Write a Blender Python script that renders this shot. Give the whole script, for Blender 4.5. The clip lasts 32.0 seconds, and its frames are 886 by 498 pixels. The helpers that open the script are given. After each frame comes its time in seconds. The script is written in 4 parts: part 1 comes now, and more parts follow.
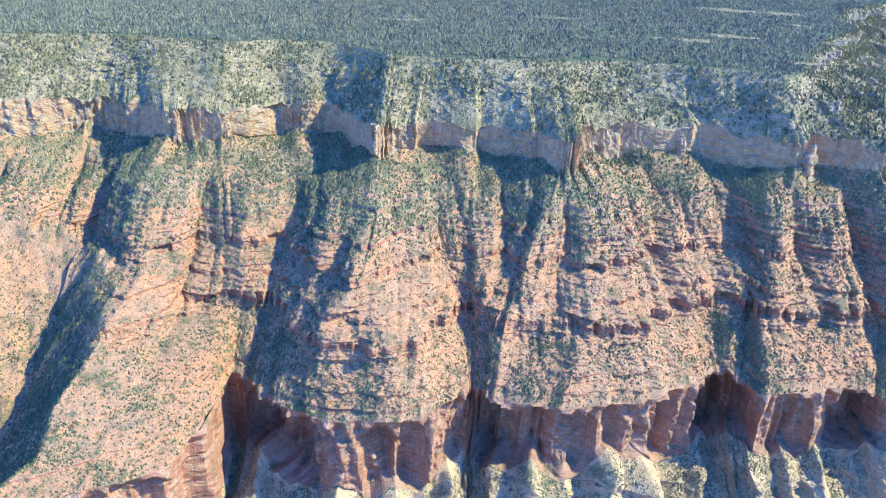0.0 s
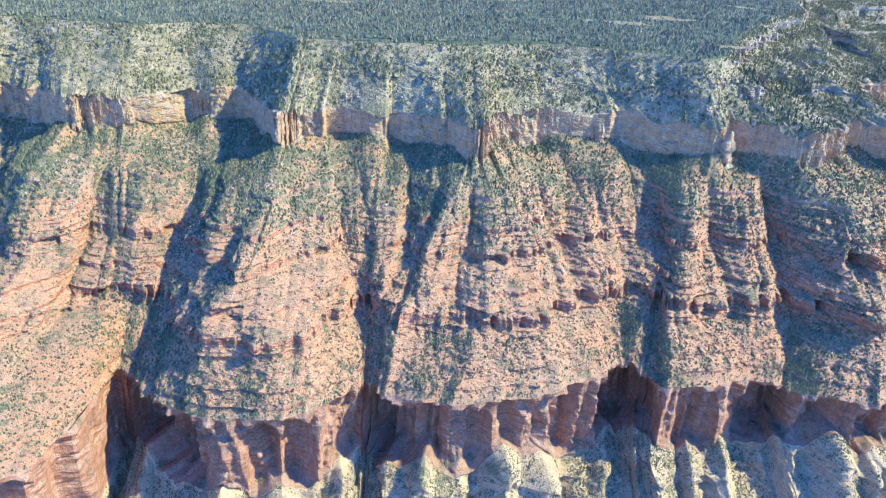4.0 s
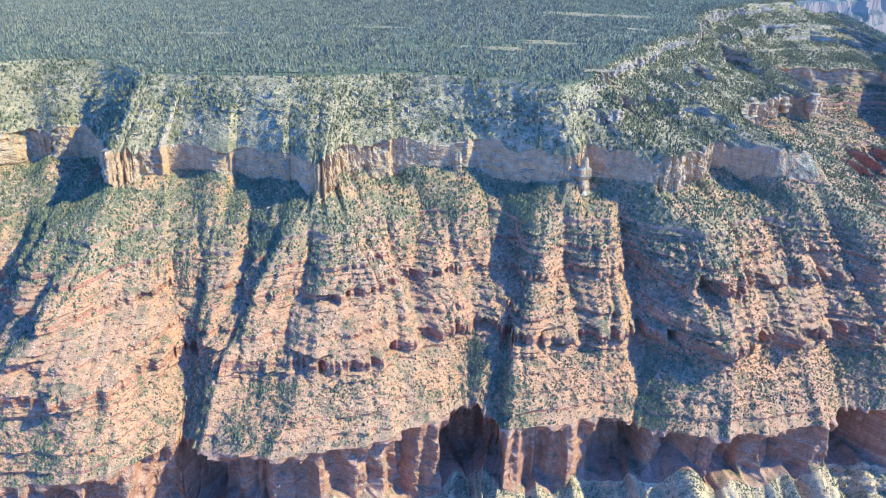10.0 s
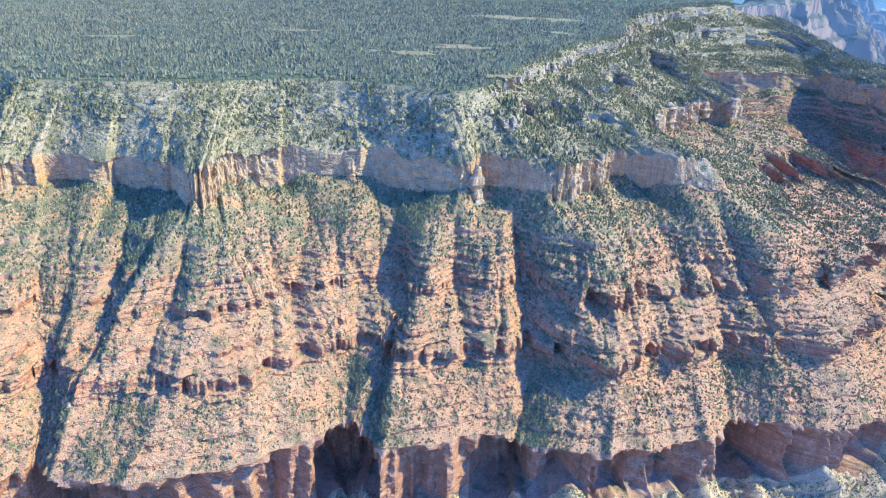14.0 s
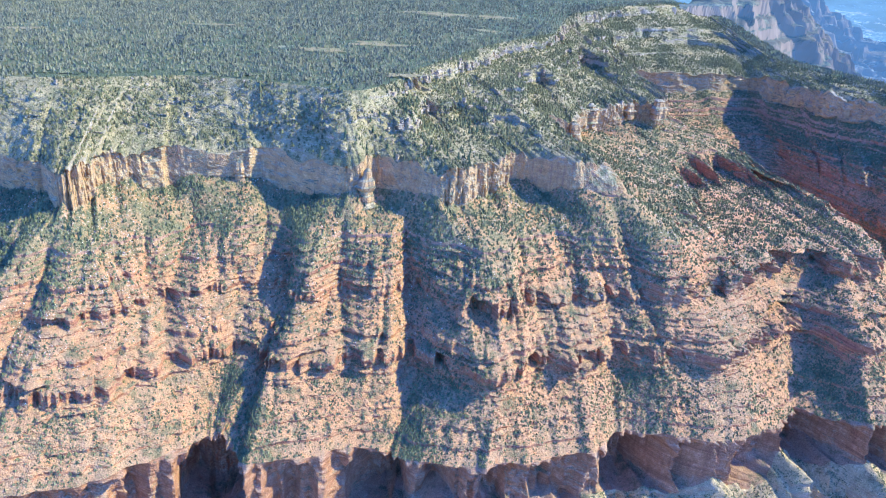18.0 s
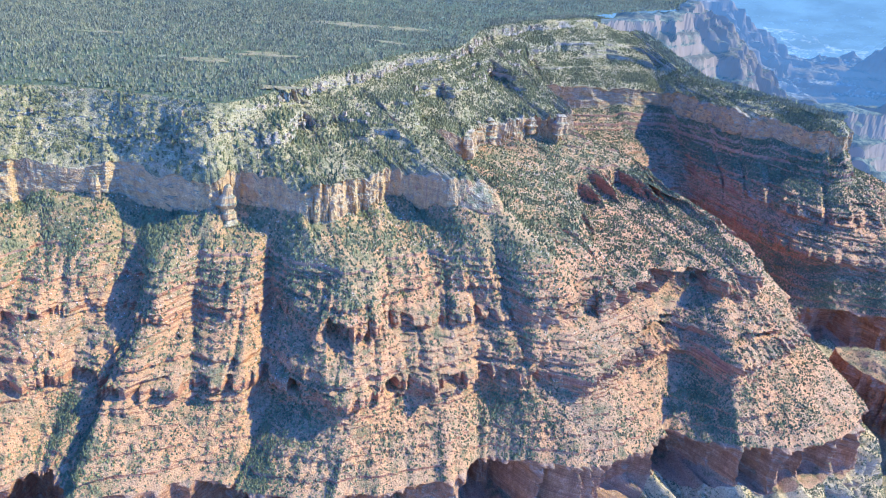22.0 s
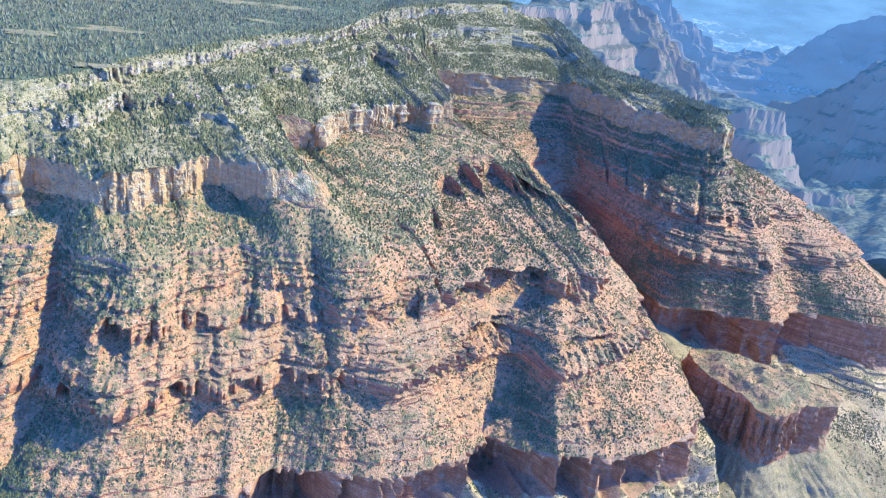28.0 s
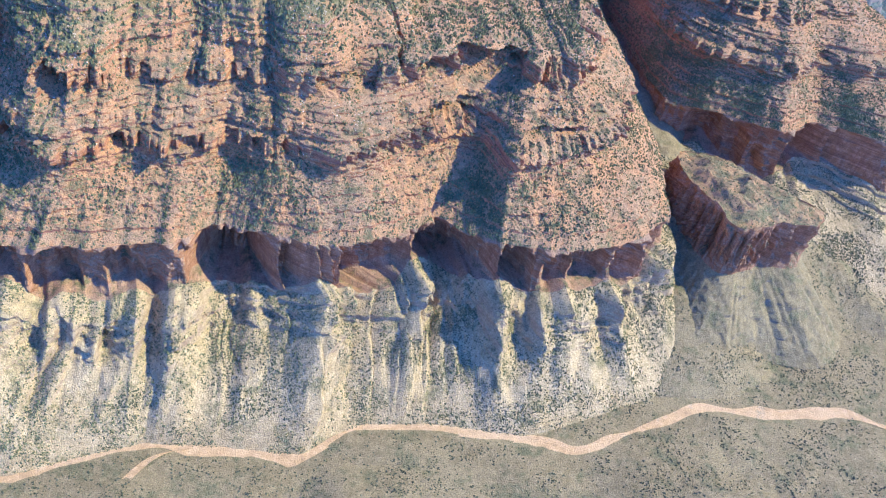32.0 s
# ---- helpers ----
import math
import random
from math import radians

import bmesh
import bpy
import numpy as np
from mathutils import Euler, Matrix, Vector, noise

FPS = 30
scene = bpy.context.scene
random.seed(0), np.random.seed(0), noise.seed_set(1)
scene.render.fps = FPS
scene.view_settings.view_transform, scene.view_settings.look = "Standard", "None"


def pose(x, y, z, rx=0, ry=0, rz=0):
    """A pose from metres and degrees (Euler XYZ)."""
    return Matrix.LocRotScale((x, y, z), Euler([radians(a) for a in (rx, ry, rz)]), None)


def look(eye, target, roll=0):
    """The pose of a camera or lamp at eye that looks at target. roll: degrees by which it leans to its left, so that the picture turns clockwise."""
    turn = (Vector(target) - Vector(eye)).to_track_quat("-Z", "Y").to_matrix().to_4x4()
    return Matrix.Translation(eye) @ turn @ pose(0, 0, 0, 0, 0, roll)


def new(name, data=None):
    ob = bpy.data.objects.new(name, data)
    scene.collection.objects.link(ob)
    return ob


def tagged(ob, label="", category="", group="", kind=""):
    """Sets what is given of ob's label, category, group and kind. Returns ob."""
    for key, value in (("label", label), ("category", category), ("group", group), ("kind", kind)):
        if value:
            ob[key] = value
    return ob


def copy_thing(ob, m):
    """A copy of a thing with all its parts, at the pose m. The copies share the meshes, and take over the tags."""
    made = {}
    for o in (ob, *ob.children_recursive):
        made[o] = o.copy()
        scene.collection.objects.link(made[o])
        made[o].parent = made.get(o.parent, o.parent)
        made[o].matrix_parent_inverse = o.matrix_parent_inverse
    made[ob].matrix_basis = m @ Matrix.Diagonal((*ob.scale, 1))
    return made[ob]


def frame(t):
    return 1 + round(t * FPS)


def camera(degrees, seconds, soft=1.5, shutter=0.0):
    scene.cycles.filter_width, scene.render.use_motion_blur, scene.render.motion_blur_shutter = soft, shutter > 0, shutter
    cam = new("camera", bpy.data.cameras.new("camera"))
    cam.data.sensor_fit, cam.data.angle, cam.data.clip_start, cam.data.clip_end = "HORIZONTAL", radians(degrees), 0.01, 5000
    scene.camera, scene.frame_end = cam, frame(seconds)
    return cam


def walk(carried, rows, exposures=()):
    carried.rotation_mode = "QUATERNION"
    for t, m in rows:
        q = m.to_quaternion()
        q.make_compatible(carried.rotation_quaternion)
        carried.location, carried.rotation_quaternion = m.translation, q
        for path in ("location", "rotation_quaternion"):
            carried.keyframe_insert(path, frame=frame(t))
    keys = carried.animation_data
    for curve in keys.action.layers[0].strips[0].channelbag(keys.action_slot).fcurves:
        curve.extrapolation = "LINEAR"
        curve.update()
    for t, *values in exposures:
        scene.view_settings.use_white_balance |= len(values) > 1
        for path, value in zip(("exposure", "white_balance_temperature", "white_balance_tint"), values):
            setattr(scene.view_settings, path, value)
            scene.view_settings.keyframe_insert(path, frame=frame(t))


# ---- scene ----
EXPOSURES = [(0.0, 1.41, 5260, 1), (29.0, 1.41, 5260, 1), (32.0, 1.09, 5400, 3)]
cam = camera(62.88, 32.0, soft=1.2)
# seconds, place in metres, turn in degrees
ROWS = [
    (0.0, 0.00, -0.00, 1000.00, 67.365, -2.391, 0.000),
    (0.5, 17.39, 4.28, 1000.67, 67.196, -2.336, -0.079),
    (1.0, 34.80, 8.52, 1001.35, 67.053, -2.356, 0.028),
    (1.5, 52.22, 12.74, 1002.04, 66.879, -2.498, -0.035),
    (2.0, 69.66, 16.92, 1002.74, 66.590, -2.605, -0.110),
    (2.5, 87.13, 21.07, 1003.45, 66.295, -2.744, -0.226),
    (3.0, 104.61, 25.18, 1004.17, 66.114, -2.871, -0.345),
    (3.5, 122.12, 29.26, 1004.90, 65.905, -2.684, -0.469),
    (5.5, 192.34, 45.25, 1007.92, 66.994, -1.813, -1.427),
    (6.0, 209.95, 49.16, 1008.70, 67.381, -1.584, -1.676),
    (6.5, 227.59, 53.04, 1009.49, 67.581, -1.373, -1.866),
    (7.0, 245.25, 56.88, 1010.29, 67.571, -1.301, -2.020),
    (7.5, 262.93, 60.68, 1011.10, 67.467, -1.380, -2.168),
    (8.0, 280.64, 64.45, 1011.92, 67.707, -1.365, -2.280),
    (8.5, 298.37, 68.18, 1012.75, 67.958, -1.307, -2.491),
    (9.0, 316.13, 71.88, 1013.59, 68.066, -1.158, -2.665),
    (9.5, 333.92, 75.54, 1014.44, 67.966, -1.213, -2.774),
    (10.0, 351.73, 79.16, 1015.30, 67.813, -1.354, -2.866),
    (10.5, 369.57, 82.74, 1016.17, 67.763, -1.496, -3.083),
    (11.0, 387.44, 86.28, 1017.06, 67.682, -1.471, -3.482),
    (11.5, 405.33, 89.79, 1017.95, 68.024, -1.266, -3.764),
    (12.0, 423.26, 93.25, 1018.85, 68.229, -1.038, -4.031),
    (12.5, 441.21, 96.68, 1019.76, 68.264, -0.966, -4.236),
    (13.0, 459.20, 100.07, 1020.68, 68.124, -1.143, -4.374),
    (13.5, 477.22, 103.41, 1021.62, 68.017, -1.406, -4.456),
    (14.0, 495.26, 106.72, 1022.56, 67.896, -1.696, -4.550),
    (14.5, 513.34, 109.98, 1023.51, 67.718, -1.951, -4.621),
    (16.5, 586.00, 122.63, 1027.42, 67.719, -2.406, -4.842),
    (17.0, 604.26, 125.69, 1028.43, 67.791, -2.305, -5.132),
    (17.5, 622.55, 128.70, 1029.44, 67.788, -2.351, -5.354),
    (18.0, 640.87, 131.67, 1030.46, 67.512, -2.634, -5.791),
    (18.5, 659.24, 134.59, 1031.50, 67.607, -2.668, -6.012),
    (19.0, 677.64, 137.47, 1032.54, 67.794, -2.815, -6.398),
    (19.5, 696.08, 140.31, 1033.59, 67.924, -2.983, -6.886),
    (20.0, 714.56, 143.10, 1034.66, 68.077, -3.228, -7.366),
    (20.5, 733.08, 145.85, 1035.73, 68.256, -3.403, -7.799),
    (21.0, 751.64, 148.55, 1036.81, 68.465, -3.586, -8.165),
    (21.5, 770.25, 151.20, 1037.90, 68.481, -3.632, -8.408),
    (22.0, 788.90, 153.81, 1039.00, 68.384, -3.811, -8.565),
    (22.5, 807.59, 156.37, 1040.12, 67.968, -4.170, -8.942),
    (23.0, 826.33, 158.88, 1041.24, 67.920, -4.310, -9.094),
    (23.5, 845.11, 161.34, 1042.37, 67.865, -4.463, -9.236),
    (24.0, 863.94, 163.76, 1043.51, 67.814, -4.585, -9.399),
    (24.5, 882.81, 166.13, 1044.66, 67.897, -4.587, -9.656),
    (25.0, 901.73, 168.45, 1045.82, 68.164, -4.662, -9.993),
    (25.5, 920.71, 170.71, 1046.99, 68.292, -4.562, -10.275),
    (27.5, 997.09, 179.28, 1051.76, 67.475, -5.626, -10.662),
    (28.0, 1016.32, 181.30, 1052.97, 67.252, -5.889, -10.740),
    (28.5, 1035.60, 183.26, 1054.20, 67.108, -6.109, -10.808),
    (29.0, 1054.93, 185.17, 1055.43, 67.022, -6.178, -10.913),
    (29.5, 1074.32, 187.03, 1056.68, 66.295, -6.444, -11.109),
    (30.0, 1093.77, 188.83, 1057.93, 64.950, -6.071, -10.253),
    (30.5, 1113.27, 190.58, 1059.19, 59.674, -5.779, -7.366),
    (31.0, 1132.84, 192.27, 1060.46, 54.886, -6.074, -5.750),
    (31.5, 1152.46, 193.91, 1061.73, 50.509, -7.468, -4.396),
    (32.0, 1172.14, 195.49, 1063.02, 48.440, -8.240, -3.588),
]
walk(cam, [(r[0], pose(*r[1:])) for r in ROWS], exposures=EXPOSURES)


# ---- world, sun ----
SUN_AZIMUTH, SUN_HEIGHT = radians(-5.0), radians(41.0)   # azimuth from +x towards +y
world = bpy.data.worlds.new("sky")
scene.world = world
world.use_nodes = True
sky = world.node_tree.nodes.new("ShaderNodeTexSky")
sky.sky_type = "NISHITA"
sky.sun_disc = False
sky.sun_elevation = SUN_HEIGHT
sky.sun_rotation = math.pi / 2 - SUN_AZIMUTH
sky.altitude = 2000
sky.ozone_density, sky.dust_density = 6.0, 0.3
world.node_tree.nodes["Background"].inputs[1].default_value = 0.15
deeper = world.node_tree.nodes.new("ShaderNodeMix")      # thin, dry, high air: a deep blue sky
deeper.data_type, deeper.blend_type = "RGBA", "MULTIPLY"
deeper.inputs[0].default_value, deeper.inputs[7].default_value = 1.0, (0.62, 1.03, 2.3, 1)
world.node_tree.links.new(sky.outputs[0], deeper.inputs[6])
world.node_tree.links.new(deeper.outputs[2], world.node_tree.nodes["Background"].inputs[0])
sun = new("sun", bpy.data.lights.new("sun", "SUN"))
sun.data.energy, sun.data.angle, sun.data.color = 3.65, radians(0.5), (1.0, 0.90, 0.58)
sun_way = Vector((math.cos(SUN_AZIMUTH) * math.cos(SUN_HEIGHT), math.sin(SUN_AZIMUTH) * math.cos(SUN_HEIGHT), math.sin(SUN_HEIGHT)))
sun.matrix_world = look((1500, 0, 2500), Vector((1500, 0, 2500)) - sun_way)


# ---- materials ----
def ramp(nt, fac, stops):
    node = nt.nodes.new("ShaderNodeValToRGB")
    while len(node.color_ramp.elements) < len(stops):
        node.color_ramp.elements.new(0.5)
    for el, (at, col) in zip(node.color_ramp.elements, stops):
        el.position, el.color = at, (*col, 1)
    nt.links.new(fac, node.inputs[0])
    return node.outputs[0]


def noise_tex(nt, coord, scale, detail=4.0, rough=0.6, stretch=(1, 1, 1)):
    m = nt.nodes.new("ShaderNodeMapping")
    m.inputs["Scale"].default_value = stretch
    nt.links.new(coord, m.inputs[0])
    n = nt.nodes.new("ShaderNodeTexNoise")
    n.inputs["Scale"].default_value, n.inputs["Detail"].default_value, n.inputs["Roughness"].default_value = scale, detail, rough
    nt.links.new(m.outputs[0], n.inputs["Vector"])
    return n.outputs[0]


def mixed(nt, fac, a, b, blend="MIX"):
    n = nt.nodes.new("ShaderNodeMix")
    n.data_type, n.blend_type = "RGBA", blend
    for sock, val in ((n.inputs[0], fac), (n.inputs[6], a), (n.inputs[7], b)):
        if isinstance(val, bpy.types.NodeSocket):
            nt.links.new(val, sock)
        elif isinstance(val, (int, float)):
            sock.default_value = val
        else:
            sock.default_value = (*val, 1)
    return n.outputs[2]


def step(nt, val, lo, hi):
    n = nt.nodes.new("ShaderNodeMapRange")
    n.inputs[1].default_value, n.inputs[2].default_value = lo, hi
    nt.links.new(val, n.inputs[0])
    return n.outputs[0]


def blank(name, rough=0.95):
    m = bpy.data.materials.new(name)
    m.use_nodes = True
    nt = m.node_tree
    b = nt.nodes["Principled BSDF"]
    b.inputs["Roughness"].default_value = rough
    b.inputs["Specular IOR Level"].default_value = 0.15
    geo = nt.nodes.new("ShaderNodeNewGeometry")
    sep = nt.nodes.new("ShaderNodeSeparateXYZ")
    nt.links.new(geo.outputs["True Normal"], sep.inputs[0])
    return m, nt, b, geo.outputs["Position"], sep.outputs[2]


def rock(name, face, soil, scrub, bands=0.25, stain=(0.2, 0.12, 0.08), flat_at=(0.22, 0.52), green=0.5, fine=0.8, rubble=0.6):
    """Bare rock on steep faces, soil and low scrub where it lies flatter; strata, stains, and grain at several sizes."""
    m, nt, b, pos, up = blank(name)
    big = noise_tex(nt, pos, 0.012, 3)
    mid = noise_tex(nt, pos, 0.09, 5, 0.65)
    small = noise_tex(nt, pos, 0.55, 4, 0.7)
    strata = noise_tex(nt, pos, 1.0, 3, 0.6, (0.004, 0.004, 0.22))
    streak = noise_tex(nt, pos, 1.0, 4, 0.6, (0.16, 0.16, 0.012))
    c = ramp(nt, mid, [(0.3, [v * 0.72 for v in face[0]]), (0.5, face[0]), (0.7, face[1])])
    c = mixed(nt, step(nt, strata, 0.45, 0.62), c, mixed(nt, bands, c, stain))
    c = mixed(nt, step(nt, streak, 0.52, 0.68), c, mixed(nt, 0.55, c, stain))
    fine_beds = noise_tex(nt, pos, 1.0, 2, 0.5, (0.012, 0.012, 0.62))
    c = mixed(nt, bands, c, ramp(nt, fine_beds, [(0.36, (0.45, 0.42, 0.42)), (0.5, (1.0, 1.0, 1.0)), (0.66, (1.3, 1.25, 1.2))]), "MULTIPLY")
    s = ramp(nt, mid, [(0.3, [v * 0.75 for v in soil[0]]), (0.52, soil[0]), (0.68, soil[1])])
    s = mixed(nt, step(nt, big, 0.42, 0.62), s, mixed(nt, 0.6, s, soil[1]))
    g = ramp(nt, small, [(0.35, [v * 0.6 for v in scrub]), (0.65, [v * 1.5 for v in scrub])])
    patch = noise_tex(nt, pos, 0.03, 6, 0.75)
    s = mixed(nt, step(nt, patch, 0.62 - 0.3 * green, 0.74 - 0.3 * green), s, mixed(nt, 0.75, s, g))
    if green > 0.2:      # low bushes too small to stand out singly
        dots = noise_tex(nt, pos, 0.42, 2, 0.5)
        s = mixed(nt, step(nt, dots, 0.59, 0.66), s, mixed(nt, 0.5, s, g))
    flat = step(nt, up, *flat_at)
    c = mixed(nt, flat, c, s)
    c = mixed(nt, fine, c, ramp(nt, small, [(0.3, (0.55, 0.55, 0.55)), (0.7, (1.3, 1.3, 1.3))]), "MULTIPLY")
    cell = nt.nodes.new("ShaderNodeTexVoronoi")
    cell.inputs["Scale"].default_value = 0.6
    nt.links.new(pos, cell.inputs["Vector"])
    split_col = nt.nodes.new("ShaderNodeSeparateColor")
    nt.links.new(cell.outputs["Color"], split_col.inputs[0])
    stones = ramp(nt, split_col.outputs[0], [(0.0, (0.84, 0.84, 0.85)), (0.3, (0.97, 0.96, 0.96)), (0.85, (1.05, 1.04, 1.03)), (1.0, (1.25, 1.23, 1.2))])
    c = mixed(nt, rubble, c, stones, "MULTIPLY")
    nt.links.new(c, b.inputs["Base Color"])
    bump = nt.nodes.new("ShaderNodeBump")
    bump.inputs["Strength"].default_value, bump.inputs["Distance"].default_value = 0.8, 1.2
    high = nt.nodes.new("ShaderNodeMath")
    high.operation = "SUBTRACT"
    nt.links.new(small, high.inputs[0])
    nt.links.new(cell.outputs["Distance"], high.inputs[1])
    nt.links.new(high.outputs[0], bump.inputs["Height"])
    nt.links.new(bump.outputs[0], b.inputs["Normal"])
    return m


GREEN = (0.075, 0.095, 0.04)
M_CAP = rock("caprock", [(0.469, 0.36, 0.219), (0.579, 0.461, 0.297)], [(0.345, 0.262, 0.115), (0.425, 0.325, 0.15)], (0.145, 0.135, 0.055), green=0.5, stain=(0.28, 0.22, 0.15), flat_at=(0.08, 0.34))
M_PALE = rock("pale_sandstone", [(0.55, 0.325, 0.13), (0.62, 0.41, 0.18)], [(0.372, 0.279, 0.147), (0.464, 0.356, 0.202)], GREEN, bands=0.14, stain=(0.30, 0.17, 0.11), green=0.5)
M_TALUS = rock("talus", [(0.443, 0.246, 0.131), (0.508, 0.328, 0.197)], [(0.395, 0.26, 0.112), (0.53, 0.25, 0.092)], (0.14, 0.138, 0.058), green=0.55, stain=(0.42, 0.17, 0.08))
M_SUPAI = rock("red_ledge_rock", [(0.45, 0.197, 0.082), (0.55, 0.286, 0.129)], [(0.445, 0.263, 0.121), (0.55, 0.259, 0.098)], (0.10, 0.11, 0.05), bands=0.6, stain=(0.30, 0.13, 0.08), green=0.35)
M_RED = rock("red_limestone", [(0.434, 0.207, 0.0909), (0.564, 0.312, 0.157)], [(0.383, 0.211, 0.106), (0.464, 0.283, 0.146)], GREEN, bands=0.4, stain=(0.24, 0.10, 0.05), green=0.4)
M_LOWER = rock("shale_slope", [(0.45, 0.31, 0.155), (0.55, 0.39, 0.20)], [(0.50, 0.345, 0.152), (0.585, 0.415, 0.195)], (0.16, 0.14, 0.058), green=0.36, stain=(0.42, 0.27, 0.16))
M_FLOOR = rock("valley_soil", [(0.26, 0.209, 0.122), (0.325, 0.26, 0.151)], [(0.30, 0.218, 0.098), (0.37, 0.272, 0.124)], (0.13, 0.125, 0.055), green=0.35, stain=(0.3, 0.2, 0.13))
M_PLATEAU = rock("plateau_soil", [(0.3, 0.26, 0.15), (0.36, 0.3, 0.18)], [(0.22, 0.20, 0.09), (0.33, 0.29, 0.13)], (0.05, 0.075, 0.03), green=0.9, stain=(0.2, 0.16, 0.1))
M_SAND = rock("wash_sand", [(0.58, 0.35, 0.15), (0.68, 0.43, 0.20)], [(0.60, 0.365, 0.155), (0.70, 0.45, 0.21)], (0.3, 0.25, 0.15), green=0.1, fine=0.3, rubble=0.15)


M_STONE = rock("fallen_stone", [(0.66, 0.50, 0.32), (0.80, 0.65, 0.45)], [(0.66, 0.50, 0.32), (0.80, 0.65, 0.45)], (0.4, 0.35, 0.2), green=0.0)


def leafy(name, dark, light):
    m, nt, b, pos, up = blank(name, 0.9)
    geo = nt.nodes.new("ShaderNodeNewGeometry")
    c = ramp(nt, geo.outputs["Random Per Island"], [(0.0, dark), (1.0, light)])
    big = noise_tex(nt, pos, 0.02, 3)
    c = mixed(nt, 0.5, c, ramp(nt, big, [(0.35, (0.6, 0.65, 0.7)), (0.65, (1.35, 1.3, 1.1))]), "MULTIPLY")
    nt.links.new(c, b.inputs["Base Color"])
    return m


M_PINE = leafy("pine_needles", (0.145, 0.132, 0.072), (0.235, 0.21, 0.107))
M_SLOPE_PINE = leafy("fir_and_pine_needles", (0.095, 0.09, 0.038), (0.205, 0.182, 0.072))
M_SHRUB = leafy("juniper_leaves", (0.094, 0.096, 0.041), (0.208, 0.197, 0.085))
M_DRY_SHRUB = leafy("dry_scrub_leaves", (0.11, 0.10, 0.038), (0.235, 0.2, 0.078))
M_SCRUB = leafy("scrub_leaves", (0.11, 0.11, 0.05), (0.21, 0.20, 0.09))
M_SAGE = leafy("sage_leaves", (0.08, 0.085, 0.042), (0.165, 0.16, 0.085))


# ---- numeric tools ----
def hashed(i, j, k, seed):
    n = (i * 374761393 + j * 668265263 + k * 2147483647 + seed * 974634777) & 0xFFFFFFFF
    n = ((n ^ (n >> 13)) * 1274126177) & 0xFFFFFFFF
    return ((n ^ (n >> 16)) & 0xFFFF) / 32767.5 - 1.0


def vnoise(x, y, z, seed=0):
    """Smooth value noise, about -1 to 1."""
    x, y, z = np.broadcast_arrays(np.asarray(x, float), y, z)
    xi, yi, zi = (np.floor(a).astype(np.int64) for a in (x, y, z))
    fx, fy, fz = x - xi, y - yi, z - zi
    fx, fy, fz = (a * a * (3 - 2 * a) for a in (fx, fy, fz))
    out = 0
    for dx in (0, 1):
        for dy in (0, 1):
            for dz in (0, 1):
                w = (fx if dx else 1 - fx) * (fy if dy else 1 - fy) * (fz if dz else 1 - fz)
                out = out + w * hashed(xi + dx, yi + dy, zi + dz, seed)
    return out


def fbm(x, y, z, octaves=4, seed=0, gain=0.5):
    total, amp = 0, 1.0
    for o in range(octaves):
        total = total + amp * vnoise(x * 2 ** o, y * 2 ** o, z * 2 ** o, seed + o)
        amp *= gain
    return total


def smooth_cols(a, width):
    k = np.exp(-0.5 * (np.arange(-3 * width, 3 * width + 1) / width) ** 2)
    k /= k.sum()
    p = np.pad(a, (3 * width, 3 * width), mode="edge")
    return np.convolve(p, k, mode="valid")


def mesh_from(name, verts, faces, mat, shade_smooth=False):
    """One mesh object out of arrays of corners and of faces with equally many corners."""
    verts, faces = np.ascontiguousarray(verts, np.float32), np.ascontiguousarray(faces, np.int32)
    me = bpy.data.meshes.new(name)
    n, k = faces.shape
    me.vertices.add(len(verts))
    me.vertices.foreach_set("co", verts.ravel())
    me.loops.add(n * k)
    me.loops.foreach_set("vertex_index", faces.ravel())
    me.polygons.add(n)
    me.polygons.foreach_set("loop_start", np.arange(0, n * k, k, dtype=np.int32))
    me.polygons.foreach_set("use_smooth", np.full(n, shade_smooth))
    me.update(calc_edges=True)
    me.materials.append(mat)
    return new(name, me)


def sheet(name, grid, mat):
    """A mesh over a grid of places (rows x columns x 3)."""
    r, c = grid.shape[:2]
    i = np.arange(r * c).reshape(r, c)
    q = np.stack([i[:-1, :-1], i[1:, :-1], i[1:, 1:], i[:-1, 1:]], -1).reshape(-1, 4)
    return mesh_from(name, grid.reshape(-1, 3), q, mat)


# ---- plan of the canyon wall: spurs and gullies from west to east ----
# the plateau's edge
RIM = [(-1500, 1450), (-1150, 1440), (-960, 1470), (-824, 1411), (-700, 1465), (-643, 1481), (-522, 1450), (-440, 1440), (-407, 1428), (-330, 1500),
       (-270, 1510), (-201, 1501), (-136, 1410), (-92, 1350), (-50, 1350), (0, 1345), (60, 1345), (130, 1347), (190, 1360), (240, 1371),
       (280, 1385), (325, 1398), (346, 1404), (420, 1390), (470, 1375), (560, 1335), (615, 1305), (640, 1310), (655, 1330), (670, 1350),
       (690, 1390), (715, 1440), (740, 1490), (757, 1527), (790, 1580), (840, 1660), (890, 1745), (930, 1810), (965, 1865), (1000, 1900),
       (1060, 1960), (1132, 2043), (1180, 2180), (1230, 2320), (1291, 2460)]
RIM_EAST = [(1380, 2540), (1440, 2590), (1539, 2645), (1750, 2800), (1928, 2935),
            (1890, 2260), (1965, 1990), (2026, 1775), (2042, 1755), (2052, 1770), (2055, 1800), (2055, 1880), (2050, 2020), (2050, 2220), (1990, 2500)]
